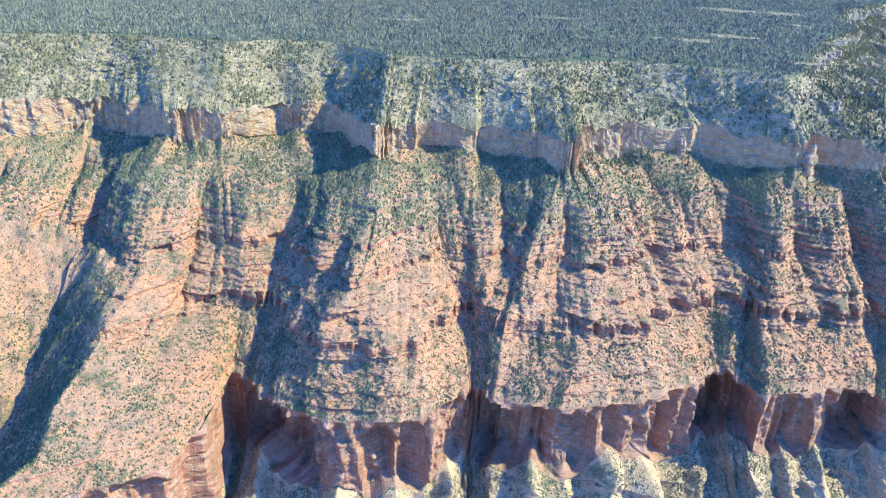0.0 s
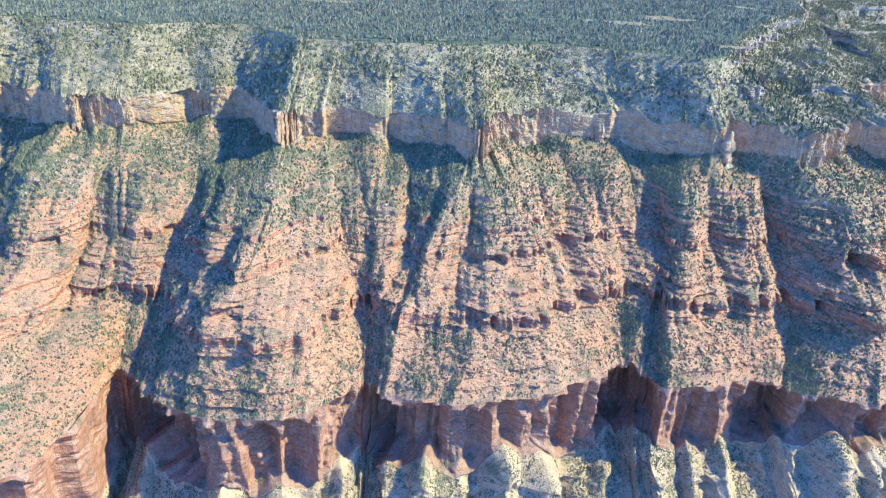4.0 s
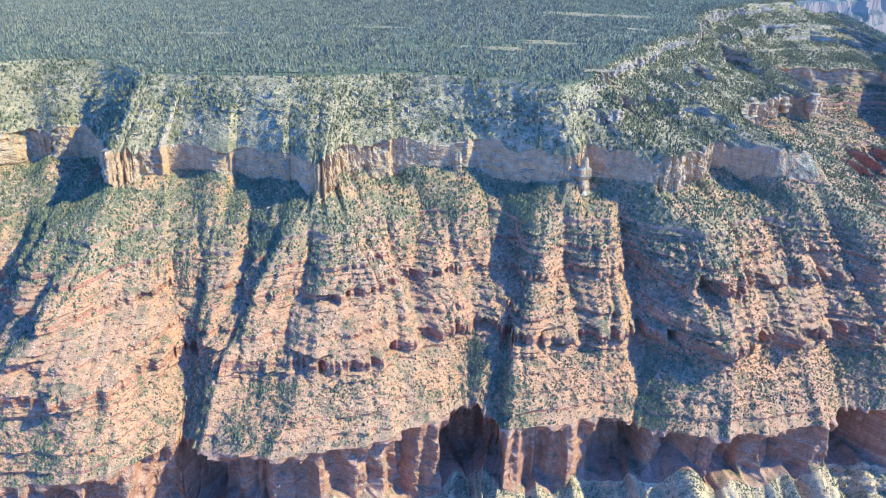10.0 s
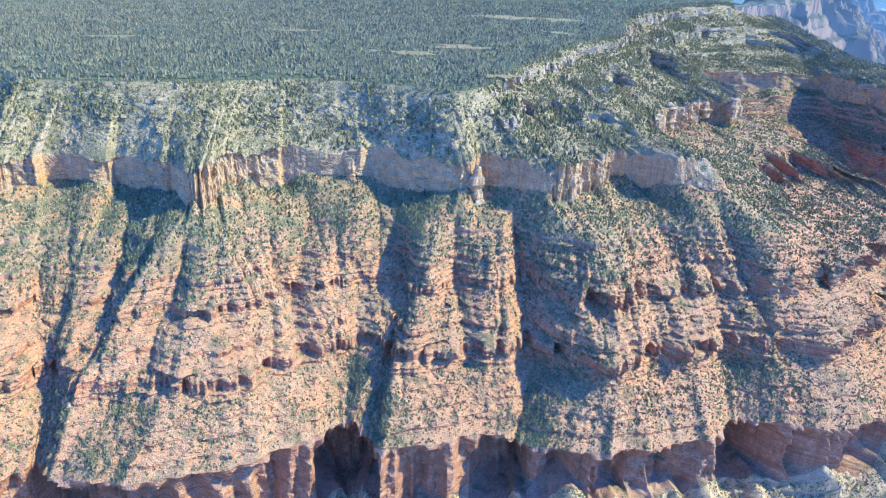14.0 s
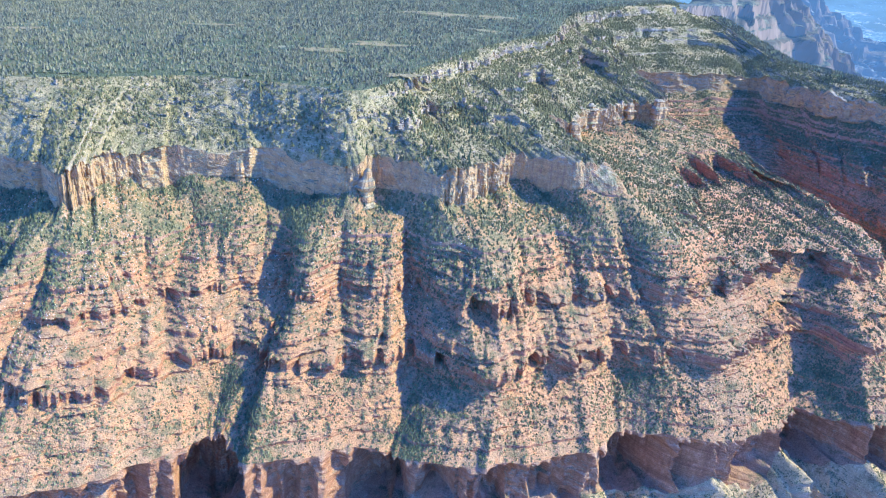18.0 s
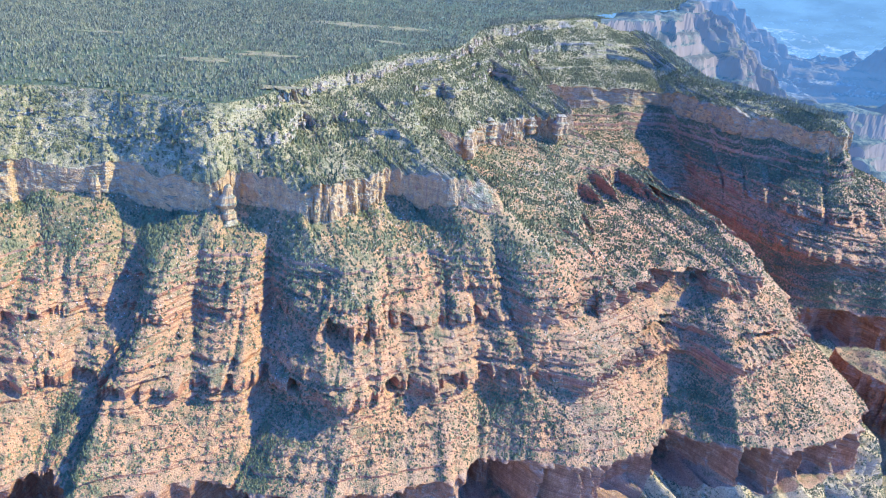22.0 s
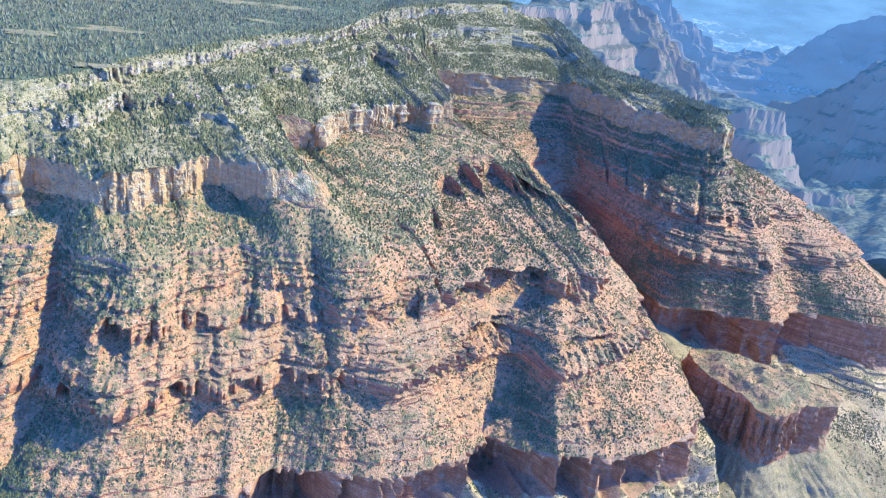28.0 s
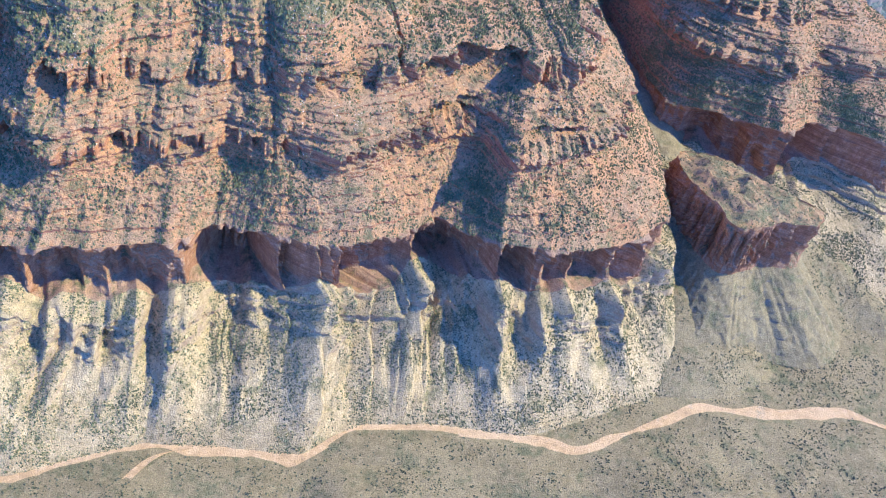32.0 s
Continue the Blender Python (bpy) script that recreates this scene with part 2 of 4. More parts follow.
# the foot of the pale cliff
CLIFF = [(-1400, 1290), (-1050, 1240), (-900, 1310), (-750, 1225), (-659, 1301), (-602, 1325), (-462, 1230), (-415, 1247), (-371, 1258), (-290, 1354),
         (-240, 1328), (-202, 1351), (-150, 1270), (-96, 1176), (-70, 1210), (-10, 1252), (62, 1232), (133, 1232), (205, 1152), (232, 1150),
         (262, 1245), (330, 1266), (360, 1268), (443, 1284), (500, 1268), (594, 1217), (642, 1208), (662, 1226), (690, 1218), (715, 1212),
         (768, 1180), (806, 1200), (862, 1262), (908, 1285), (940, 1270), (986, 1230), (1078, 1226), (1088, 1290), (1050, 1420), (1020, 1560),
         (1068, 1572), (1130, 1690), (1275, 1780), (1330, 1778), (1395, 1868)]
CLIFF_EAST = [(1409, 2100), (1420, 2250), (1502, 2225), (1691, 2230), (1805, 2262),
              (1861, 1930), (1945, 1800), (1990, 1705), (2022, 1690), (2060, 1730), (2078, 1775), (2080, 1860), (2085, 2000), (2090, 2200), (2020, 2500)]
# the lip of the red cliff on the two flanks
LIP = [(-1350, 900), (-1000, 840), (-850, 930), (-700, 690), (-625, 740), (-578, 800)]
LIP_EAST = [(1728, 1250), (1738, 1450), (1742, 1620), (1745, 1760), (1752, 1840), (1760, 1850),
            (1775, 1650), (1783, 1516), (1815, 1418), (1950, 1378), (2015, 1333), (2103, 1415), (2200, 1352), (2340, 1310), (2480, 1550), (2550, 2300)]
# the same lines half way down, among the red ledges, on the two flanks
LEDGE = [(-1375, 1090), (-1025, 1020), (-875, 1140), (-715, 985), (-630, 1045), (-548, 1122)]
LEDGE_EAST = [(1612, 1420), (1595, 1620), (1600, 1850), (1640, 1950), (1720, 1990), (1770, 1960), (1815, 1760), (1850, 1620), (1900, 1540), (1980, 1500), (2040, 1490),
              (2115, 1600), (2200, 1580), (2280, 1660), (2310, 1900), (2250, 2450)]
# where the wash and the side canyon's bed run
WASH = [(-1500, 560), (-300, 640), (300, 680), (780, 702), (923, 757), (1078, 750), (1131, 735), (1204, 795), (1334, 800), (1457, 785),
        (1538, 762), (1626, 805), (1752, 850), (1900, 836), (2005, 850), (2060, 815), (2600, 780), (3200, 760)]
BED_EAST = [(1757, 1270, 350), (1757, 1450, 372), (1758, 1620, 385), (1755, 1765, 388), (1756, 1848, 390), (1757, 1852, 390),
            (1762, 1650, 385), (1768, 1520, 372), (1800, 1385, 335), (1930, 1300, 300), (2010, 1240, 270), (2120, 1180, 230), (2220, 1050, 190),
            (2400, 1000, 185), (2700, 1450, 185), (2800, 2300, 185)]
# crests and gullies of the wall between the flanks, each as a line down the slope: its place along the pale cliff,
# then x, y where it crosses 610, 577, 545 and 490 m and where it meets the lip of the red cliff
FALL_WEST = [(6.0, -461, 1060, -452, 1015, -440, 975, -455, 800, -455, 590), (7.0, -370, 1125, -360, 1088, -350, 1050, -352, 965, -345, 650),
             (7.5, -345, 1118, -338, 1082, -330, 1045, -322, 968, -285, 700), (8.2, -322, 1105, -314, 1065, -308, 1032, -292, 985, -280, 892),
             (9.6, -225, 1168, -230, 1115, -238, 1068, -250, 985, -262, 888)]
FALL_ONE = [(11.6, -172, 1085, -185, 1030, -192, 985, -212, 920, -215, 838), (13.0, -98, 1000, -106, 928, -120, 895, -160, 858, -152, 793), (13.6, -42, 1082, -25, 1030, -18, 970, -17, 850, -30, 792),
            (14.8, 0, 1142, 10, 1098, 22, 1052, 48, 975, 59, 872), (16.3, 75, 1122, 74, 1068, 72, 1018, 70, 965, 66, 882),
            (17.0, 124, 1130, 116, 1075, 104, 1015, 84, 948, 72, 878)]
FALL_TWO = [(18.0, 174, 1060, 152, 1018, 138, 982, 112, 915, 94, 849), (18.35, 203, 1082, 194, 1038, 186, 1002, 172, 928, 152, 838),
            (18.8, 240, 1085, 240, 1028, 238, 978, 228, 900, 185, 832), (19.5, 272, 1098, 302, 1062, 325, 1030, 322, 938, 330, 868),
            (20.6, 338, 1150, 364, 1115, 386, 1085, 421, 1033, 430, 942), (21.8, 400, 1182, 415, 1140, 428, 1100, 442, 1046, 446, 950),
            (23.0, 465, 1162, 478, 1128, 490, 1092, 493, 1012, 458, 944), (24.0, 520, 1198, 522, 1160, 522, 1122, 512, 1046, 472, 940)]
FALL_THREE = [(25.2, 565, 1114, 560, 1082, 544, 1058, 508, 975, 489, 893), (26.0, 628, 1142, 624, 1112, 618, 1086, 605, 1010, 562, 902),
              (27.3, 686, 1147, 687, 1112, 689, 1078, 692, 1020, 642, 936), (28.8, 714, 1160, 720, 1138, 724, 1112, 724, 1046, 676, 924),
              (29.8, 802, 1108, 785, 1048, 768, 1030, 758, 985, 700, 903), (31.0, 826, 1094, 832, 1040, 826, 1012, 815, 960, 782, 890),
              (32.0, 876, 1130, 874, 1086, 880, 1048, 887, 1000, 871, 895), (33.3, 955, 1178, 956, 1138, 955, 1080, 955, 1010, 953, 910)]
FALL_FOUR = [(34.7, 1008, 1165, 1016, 1138, 1022, 1110, 1020, 1046, 1005, 958), (35.5, 1078, 1130, 1080, 1085, 1085, 1052, 1082, 1003, 1062, 952),
             (36.5, 1140, 1132, 1134, 1090, 1132, 1060, 1150, 1000, 1124, 934), (38.2, 1168, 1190, 1176, 1140, 1178, 1090, 1205, 1022, 1186, 938),
             (39.8, 1216, 1262, 1246, 1175, 1246, 1132, 1246, 1070, 1258, 968), (41.0, 1318, 1600, 1335, 1203, 1342, 1188, 1330, 1110, 1316, 1022), (41.35, 1365, 1668, 1395, 1218, 1386, 1203, 1372, 1125, 1352, 990),
             (41.7, 1405, 1700, 1466, 1200, 1446, 1160, 1406, 1026, 1402, 962), (42.3, 1462, 1718, 1490, 1214, 1505, 1165, 1515, 1075, 1520, 958),
             (43.0, 1522, 1775, 1515, 1248, 1548, 1215, 1600, 1150, 1640, 1015), (43.6, 1556, 1850, 1562, 1400, 1598, 1330, 1642, 1250, 1690, 1055)]
Z_RIM, Z_TOP, Z_FOOT, Z_BASE, Z_WASH = 815.0, 721.0, 670.0, 295.0, 185.0
LEVELS = (610.0, 577.0, 545.0, 490.0)
BURIED = {36: 0.35, 37: 0.0, 38: 0.0, 39: 0.6, 55: 0.5, 56: 0.1, 57: 0.0, 58: 0.0, 59: 0.0}      # lines on which the pale cliff is buried

rim, cliff = (np.array(a + b, float) for a, b in ((RIM, RIM_EAST), (CLIFF, CLIFF_EAST)))
count = len(rim)
falls = []
for k in list(range(6)) + list(range(44, 60)):      # on the flanks the lines run straight from cliff to ledge to lip
    top, half, foot = np.array(cliff[k]), np.array((LEDGE + LEDGE_EAST)[k if k < 6 else k - 38], float), np.array((LIP + LIP_EAST)[k if k < 6 else k - 38], float)
    bench = 0.93 if 44 <= k <= 46 else 0.76
    falls.append((k, *(top + 0.3 * (half - top)), *(top + bench * (half - top)), *half, *(half + 0.5 * (foot - half)), *foot))
falls = np.array(sorted(falls + FALL_WEST + FALL_ONE + FALL_TWO + FALL_THREE + FALL_FOUR), float)
wash_line = np.array(WASH, float)
lip_old = np.stack([np.interp(np.arange(count), falls[:, 0], falls[:, k]) for k in (9, 10)], 1)
bed = np.stack([lip_old[:, 0], np.interp(lip_old[:, 0], wash_line[:, 0], wash_line[:, 1]), np.full(count, Z_WASH)], 1)
bed[43] = (1738, 890, Z_WASH)
bed[44:] = BED_EAST
z_lip = np.interp(np.arange(count), [0, 6, 13, 24, 26, 43, 59], [437, 432, 420, 422, 412, 396, 400])
z_base = np.minimum(np.full(count, Z_BASE + 12), z_lip)
z_base[44:51] = bed[44:51, 2] + 6
z_base[51:56] = (345, 325, 310, 300, 295)
z_rim = np.interp(np.arange(count), [0, 30, 36, 42, 45, 48, 49.5, 50, 52, 59], [815, 815, 832, 842, 868, 888, 850, 760, 742, 745])
firm = np.ones(count)
for i, v in BURIED.items():
    firm[i] = v

# columns at even steps along the wall
cliff_f = np.stack([np.interp(falls[:, 0], np.arange(count), cliff[:, k]) for k in (0, 1)], 1)
mid = 0.25 * cliff_f + 0.5 * falls[:, 5:7] + 0.25 * falls[:, 9:11]
leg = np.hypot(*np.diff(mid, axis=0).T)
spacing = np.interp(0.5 * (falls[1:, 0] + falls[:-1, 0]), [0, 2, 5, 43, 45, 59], [9, 6, 2.15, 2.3, 4.5, 7])
station = np.concatenate([[0], np.cumsum(np.maximum(1, leg / spacing))])
COLS = int(station[-1])
at = np.interp(np.arange(COLS), station, falls[:, 0])      # place along the pale cliff


def down_line(k, width=4):
    return np.stack([smooth_cols(np.interp(np.arange(COLS), station, falls[:, j]), width) for j in (k, k + 1)], 1)


def along(values, width=3):
    return smooth_cols(np.interp(at, np.arange(count), values), width)


rim_c, cliff_c, bed_c = (np.stack([along(a[:, 0]), along(a[:, 1])], 1) for a in (rim, cliff, bed))
high_c, bench_c, ledge_c, low_c, lip_c = (down_line(k) for k in (1, 3, 5, 7, 9))
zl_c, zb_c, zr_c, zw_c, firm_c = (along(a) for a in (z_lip, z_base, z_rim, bed[:, 2], firm))
mid_c = np.stack([smooth_cols(0.5 * (cliff_c + lip_c)[:, k], 30) for k in (0, 1)], 1)
tang = np.gradient(mid_c, axis=0)
tang /= np.maximum(np.hypot(*tang.T), 1e-6)[:, None]
inward = np.stack([-tang[:, 1], tang[:, 0]], 1)          # into the rock
run = np.concatenate([[0], np.cumsum(np.hypot(*np.diff(mid_c, axis=0).T))])
narrow = np.clip(np.interp(at, [0, 43, 44, 50, 52, 59], [1, 1, 0.25, 0.25, 1, 1]), 0, 1)


ragged = narrow * (-9 * np.abs(fbm(run / 42, 0, 0, 3, 81)) + 4 + 2.0 * fbm(run / 9, 0, 0, 2, 82))
lip_c = lip_c - inward * ragged[:, None]
zl_c = zl_c + narrow * 4 * fbm(run / 60, 0, 0, 3, 83)
# noses of pale rock that run down from the buttresses of the red cliff: place along the wall and half width
NOSES = [(-114, 34), (-40, 30), (30, 26), (153, 60), (265, 40), (322, 36), (491, 46), (545, 30), (590, 28), (760, 44), (828, 40), (905, 34), (962, 46), (1150, 46), (1286, 50), (1412, 34), (1512, 56), (1590, 30), (1672, 44)]
nose = np.max([np.clip(1 - np.abs(lip_c[:, 0] + 6 * fbm(run / 25, 9, 0, 2, 47) - nx) / wide, 0, 1) for nx, wide in NOSES], 0) * (at < 44)
zb_c = zb_c + 22 * nose
zb_c = zb_c + narrow * np.clip(18 * fbm(run / 46, 2, 0, 3, 87), -10, 24)      # cones of rubble climb the foot of the cliff
ragged = narrow * (-8 * np.abs(fbm(run / 30, 5, 0, 3, 84)) + 3)
# bays of the pale cliff, deepest at their western ends: west end, east end, depth
BAYS = [(-545, -457, 14), (-218, -100, 8), (-30, 43, 18), (74, 130, 18), (166, 228, 14), (337, 440, 14), (472, 625, 16), (646, 762, 28), (892, 1070, 16)]
bay, calm = np.zeros(COLS), np.zeros(COLS)
for bx0, bx1, deep in BAYS:
    u = (cliff_c[:, 0] - bx0) / (bx1 - bx0)
    bay = np.maximum(bay, deep * np.clip((u + 0.07) / 0.09, 0, 1) * np.clip(1.02 - u, 0, 1) * (at < 39))
    calm = np.maximum(calm, np.clip((u + 0.02) * 20, 0, 1) * np.clip((0.96 - u) * 20, 0, 1) * (at < 39))
cliff_c = cliff_c + inward * ((bay - (1 - 0.8 * calm) * ragged) * firm_c)[:, None]


def loft(top, foot, z_top, z_foot, rows, ease):
    """Rows between two lines; ease (rows x columns, 0 to 1) says how far out each row lies."""
    f = np.linspace(0, 1, rows)[:, None]
    xy = top[None] * (1 - ease[..., None]) + foot[None] * ease[..., None]
    z = z_top * (1 - f) + z_foot * f
    return np.concatenate([xy, np.broadcast_to(z, ease.shape)[..., None]], 2)


def push(grid, amount):
    grid[..., 0] -= amount * inward[None, :, 0]
    grid[..., 1] -= amount * inward[None, :, 1]


def outward_run(rows, weights):
    """Turns the flatness of each row into how far out it lies."""
    w = np.maximum(weights, 1e-3)
    c = np.cumsum(w, 0) - w[:1]
    return c / c[-1:]


def layers(rows, z_hi, z_lo, hard, seed, vary=0.6, soft=1.0, firmness=0.06, where=None):
    """Flatness row by row: hard = [(z, thickness)] of cliff-forming beds."""
    z = np.linspace(z_hi, z_lo, rows)[:, None] + 3.5 * fbm(run[None] / 300, 0, 0, 2, seed) + 0.0 * run[None]
    w = np.full(z.shape, soft)
    for k, (zc, th) in enumerate(hard):
        strong = np.clip(1.2 + 1.3 * vary * fbm(run / 80, k * 7.3, 0, 3, seed + 11 + k), 0, 1)[None]
        if where is not None and zc > 625:
            strong = strong * where
        inside = 1 / (1 + np.exp(np.clip((np.abs(z - zc) - th / 2) / 0.3, -30, 30)))
        w = w * (1 - inside * strong * (1 - firmness))
    return w


def bed_edges(z, hard, seed, amount):
    """How far each hard bed stands out, ragged along the wall."""
    total = 0
    for k, (zc, th) in enumerate(hard):
        inside = 1 / (1 + np.exp(np.clip((np.abs(z + 3.5 * fbm(run[None] / 300, 0, 0, 2, seed) - zc) - th / 2) / 0.35, -30, 30)))
        amount_k = amount * (0.8 + 0.22 * th)
        edge_line = amount_k * (0.7 - 1.0 * np.abs(fbm(run / 26, k * 3.1, 0, 3, seed + 40 + k))) + 0.22 * amount_k * np.round(2 * fbm(run / 8, k * 5.7, 1, 2, seed + 70 + k))
        edge_line = np.clip(edge_line, -0.8 * amount_k, 1.2 * amount_k)
        if th > 9:      # strong beds are eaten out in rows of niches
            edge_line = edge_line - 0.8 * amount_k * np.clip(6 * (fbm(run / 20, k * 2.3, 4, 2, seed + 90 + k) - 0.2), 0, 1)
        total = total + inside * edge_line[None]
    return total


# the slope from the plateau's edge to the pale cliff
ROWS_CAP, ROWS_PALE, ROWS_MAIN, ROWS_RED, ROWS_LOW = 84, 36, 230, 50, 64
top_c = cliff_c + inward * (3.0 + 70 * (1 - firm_c))[:, None]
zt_c = Z_TOP + 8 * fbm(run / 38, 0, 0, 3, 25) + 2.5 * np.round(1.5 * fbm(run / 9, 0, 0, 2, 28))
zf_c = Z_FOOT + firm_c * (26 * np.clip(0.45 - np.abs(fbm(run / 60, 3, 0, 2, 26)), -0.2, 0.5) - 4 + 3 * fbm(run / 15, 3, 0, 2, 27))
CAP_HARD = [(810, 4), (798, 5), (788, 4), (776, 8), (764, 4), (754, 10), (740, 5)]
EAST_RIM = np.interp(at, [27, 31, 48, 49], [0, 1, 1, 0])[None]      # the receding rim breaks off in cream cliffs
LEDGY = np.interp(at, [0, 26, 31, 59], [0.25, 0.25, 1, 1])      # west of the bend the slope is even
w = 1 - LEDGY[None] * (1 - layers(ROWS_CAP, Z_RIM, Z_TOP, CAP_HARD, 100, vary=2.6))
z_row = np.linspace(Z_RIM, Z_TOP, ROWS_CAP)[:, None]
crags = (np.exp(-((z_row - 801) / 10) ** 4) + np.exp(-((z_row - 766) / 9) ** 4) * np.clip(0.5 + 1.5 * fbm(run / 110, 2, 0, 2, 8), 0, 1)[None]) * EAST_RIM
cap = loft(rim_c, top_c, zr_c, Z_TOP, ROWS_CAP, outward_run(ROWS_CAP, w * (1 - 0.93 * np.clip(crags, 0, 1))))
cap[..., 2] += (zt_c - Z_TOP)[None] * np.linspace(0, 1, ROWS_CAP)[:, None] ** 9
gx, gz = run[None], cap[..., 2]
fade = np.sin(np.linspace(0, np.pi, ROWS_CAP))[:, None]
push(cap, np.clip(crags, 0, 1) * np.clip(np.linspace(0, 12, ROWS_CAP), 0, 1)[:, None] * (5 - 15 * np.abs(fbm(gx / 22, gz / 90, 6.0, 3, 9)) + 2 * np.round(1.6 * fbm(gx / 9, gz / 14, 3.0, 2, 4))))
blocks = np.clip(fbm(cap[..., 0] / 17, cap[..., 1] / 17, gz / 13, 3, 7) - 0.30, 0, 0.5)      # blocky outcrops that break the slope
push(cap, fade * narrow * (22 * np.abs(fbm(gx / 75, gz / 260, 0.3, 2, 5)) - 8 + 3 * fbm(cap[..., 0] / 34, cap[..., 1] / 34, gz / 24, 2, 7) + 16 * blocks + 1.6 * np.round(1.6 * fbm(cap[..., 0] / 9, cap[..., 1] / 9, gz / 7, 2, 6)) + LEDGY[None] * bed_edges(gz, CAP_HARD, 100, 2.2)))
# the pale cliff
pale = loft(top_c, cliff_c, zt_c, zf_c, ROWS_PALE, np.linspace(0, 1, ROWS_PALE)[:, None] ** 0.8 + 0 * run[None])
gz = pale[..., 2]
crack = np.exp(-(fbm(gx / 13, gz / 300, 2.0, 2, 29) / 0.09) ** 2)      # narrow upright cracks
flute = -np.abs(fbm(gx / 24, gz / 110, 4.0, 3, 21)) * 5 + 3 + 2.2 * np.round(1.5 * fbm(gx / 12, gz / 75, 1.0, 2, 22)) + 16 * np.abs(fbm(gx / 62, gz / 400, 1.0, 2, 23)) - 7 + 1.4 * np.round(1.7 * fbm(gx / 7, gz / 9, 3.0, 2, 24)) + 0.5 * np.round(1.5 * fbm(gx / 90, gz / 5, 3.0, 2, 20)) - 4 * crack
flute = flute * (1 - 0.72 * calm)[None] + 1.0 * np.round(1.4 * fbm(gx / 6, gz / 8, 7.0, 2, 19))
fade = np.clip(np.minimum(np.linspace(0, 30, ROWS_PALE), np.linspace(20, 0, ROWS_PALE) + 0.15), 0, 1)[:, None]
push(pale, fade * firm_c[None] * flute + fade * (1 - firm_c)[None] * (8 * fbm(gx / 30, gz / 30, 2.0, 3, 18) + 3 * np.round(1.5 * fbm(gx / 11, gz / 9, 2.0, 2, 17))))
bare = (firm_c[None, :-1] + 0.35 * fbm(gx[:, :-1] / 14, gz[:-1, :-1] / 14, 0, 2, 16)) > 0.55      # where the cliff is not buried in rubble
# talus and red ledges
# thin beds between a few strong cliffs; below the lowest of them a plain slope runs to the lip
EAST_BEDS = np.clip((at - 42.6) / 0.8, 0, 1)[None]      # the highest red beds show only in the east
HARD = [(654, 8), (644, 3), (633, 11), (621, 5), (613, 2.5), (606, 3), (599, 3), (590, 7), (581, 2.5), (575, 2.5), (568, 3), (558, 11), (550, 2.5), (544, 2.5),
        (537, 3), (531, 2.5), (522, 8), (513, 2.5), (507, 3), (495, 15), (484, 2.5), (479, 4), (463, 2), (447, 3.5), (430, 4)]
BENCH = np.interp(at, [0, 39, 41, 43, 44, 47, 59], [0, 0, 14, 14, 10, 5, 0])      # the long level back of the eastern spur
FINE = 520
z_fine = np.linspace(0, 1, FINE)[:, None]
z_fine = Z_FOOT + z_fine * (zl_c - Z_FOOT)[None] + (1 - z_fine) ** 7 * (zf_c - Z_FOOT)[None]
z_even = np.linspace(Z_FOOT, 420, FINE)
w = layers(FINE, Z_FOOT, 420, HARD, 200, vary=0.45, firmness=0.03, where=EAST_BEDS)
GREAT = [(570, 24), (499, 22)]      # two great cliffs that grow towards the east
great_part = np.interp(at, [0, 12, 28, 30, 47, 59], [0.2, 0.45, 0.45, 1, 1, 0.6])[None] * np.clip(1.1 + 0.9 * fbm(run / 90, 3, 0, 2, 48), 0.1, 1)[None]
z_bent = z_even[:, None] + 3.5 * fbm(run[None] / 300, 0, 0, 2, 200)
for zc, th in GREAT:
    w = w * (1 - 0.93 * great_part / (1 + np.exp(np.clip((np.abs(z_bent - zc) - th / 2) / 0.4, -30, 30))))
terrace = np.clip(np.interp(at, [39.6, 40.4, 43.0, 43.6], [0, 1, 1, 0]), 0, 1)[None]      # a level terrace under a row of set-back ledges
w = w * (1 - 0.85 * terrace * np.exp(-((z_fine - 598) / 12) ** 8))
w = w + 10 * terrace * np.exp(-((z_fine - 581.5) / 3) ** 4)
cum = np.cumsum(w, 0) - w[:1]
main = np.zeros((ROWS_MAIN, COLS, 3))
level = np.linspace(0, 1, FINE)
steps = np.arange(6.0)
for c in range(COLS):
    marks = np.interp([(zf_c[c] - z) / (zf_c[c] - zl_c[c]) for z in LEVELS], level, cum[:, c])
    o = np.interp(cum[:, c], (0, *marks, cum[-1, c]), steps)
    x0, y0 = (np.interp(o, steps, (cliff_c[c, k], high_c[c, k], bench_c[c, k], ledge_c[c, k], low_c[c, k], lip_c[c, k])) for k in (0, 1))
    way = np.concatenate([[0], np.cumsum(np.abs(np.diff(z_fine[:, c])) + 0.4 * np.hypot(np.diff(x0), np.diff(y0)))])
    even = np.linspace(0, way[-1], ROWS_MAIN)
    main[:, c] = np.stack([np.interp(even, way, v) for v in (x0, y0, z_fine[:, c])], 1)
gz = main[..., 2]
f = (zf_c[None] - gz) / (zf_c - zl_c)[None]
bulge = np.clip(f * 5, 0, 1) * np.clip((1 - f) * 7, 0, 1)
red_part = np.clip((f - 0.25) * 6, 0, 1)
gully = 0
for size, deep, seed in ((85, 26, 31), (34, 8, 34), (15, 2.2, 40)):      # runnels that follow the fall of the slope, with ribs between
    n = np.abs(fbm(main[..., 0] / size, main[..., 1] / (4.5 * size), gz / (6 * size), 2, seed))
    gully = gully + deep * (np.minimum(n, 0.55) / 0.55 - 0.6)
gully = gully * np.clip((gz - 440) / 60, 0.25, 1)
wx3, wy3 = main[..., 0], main[..., 1]
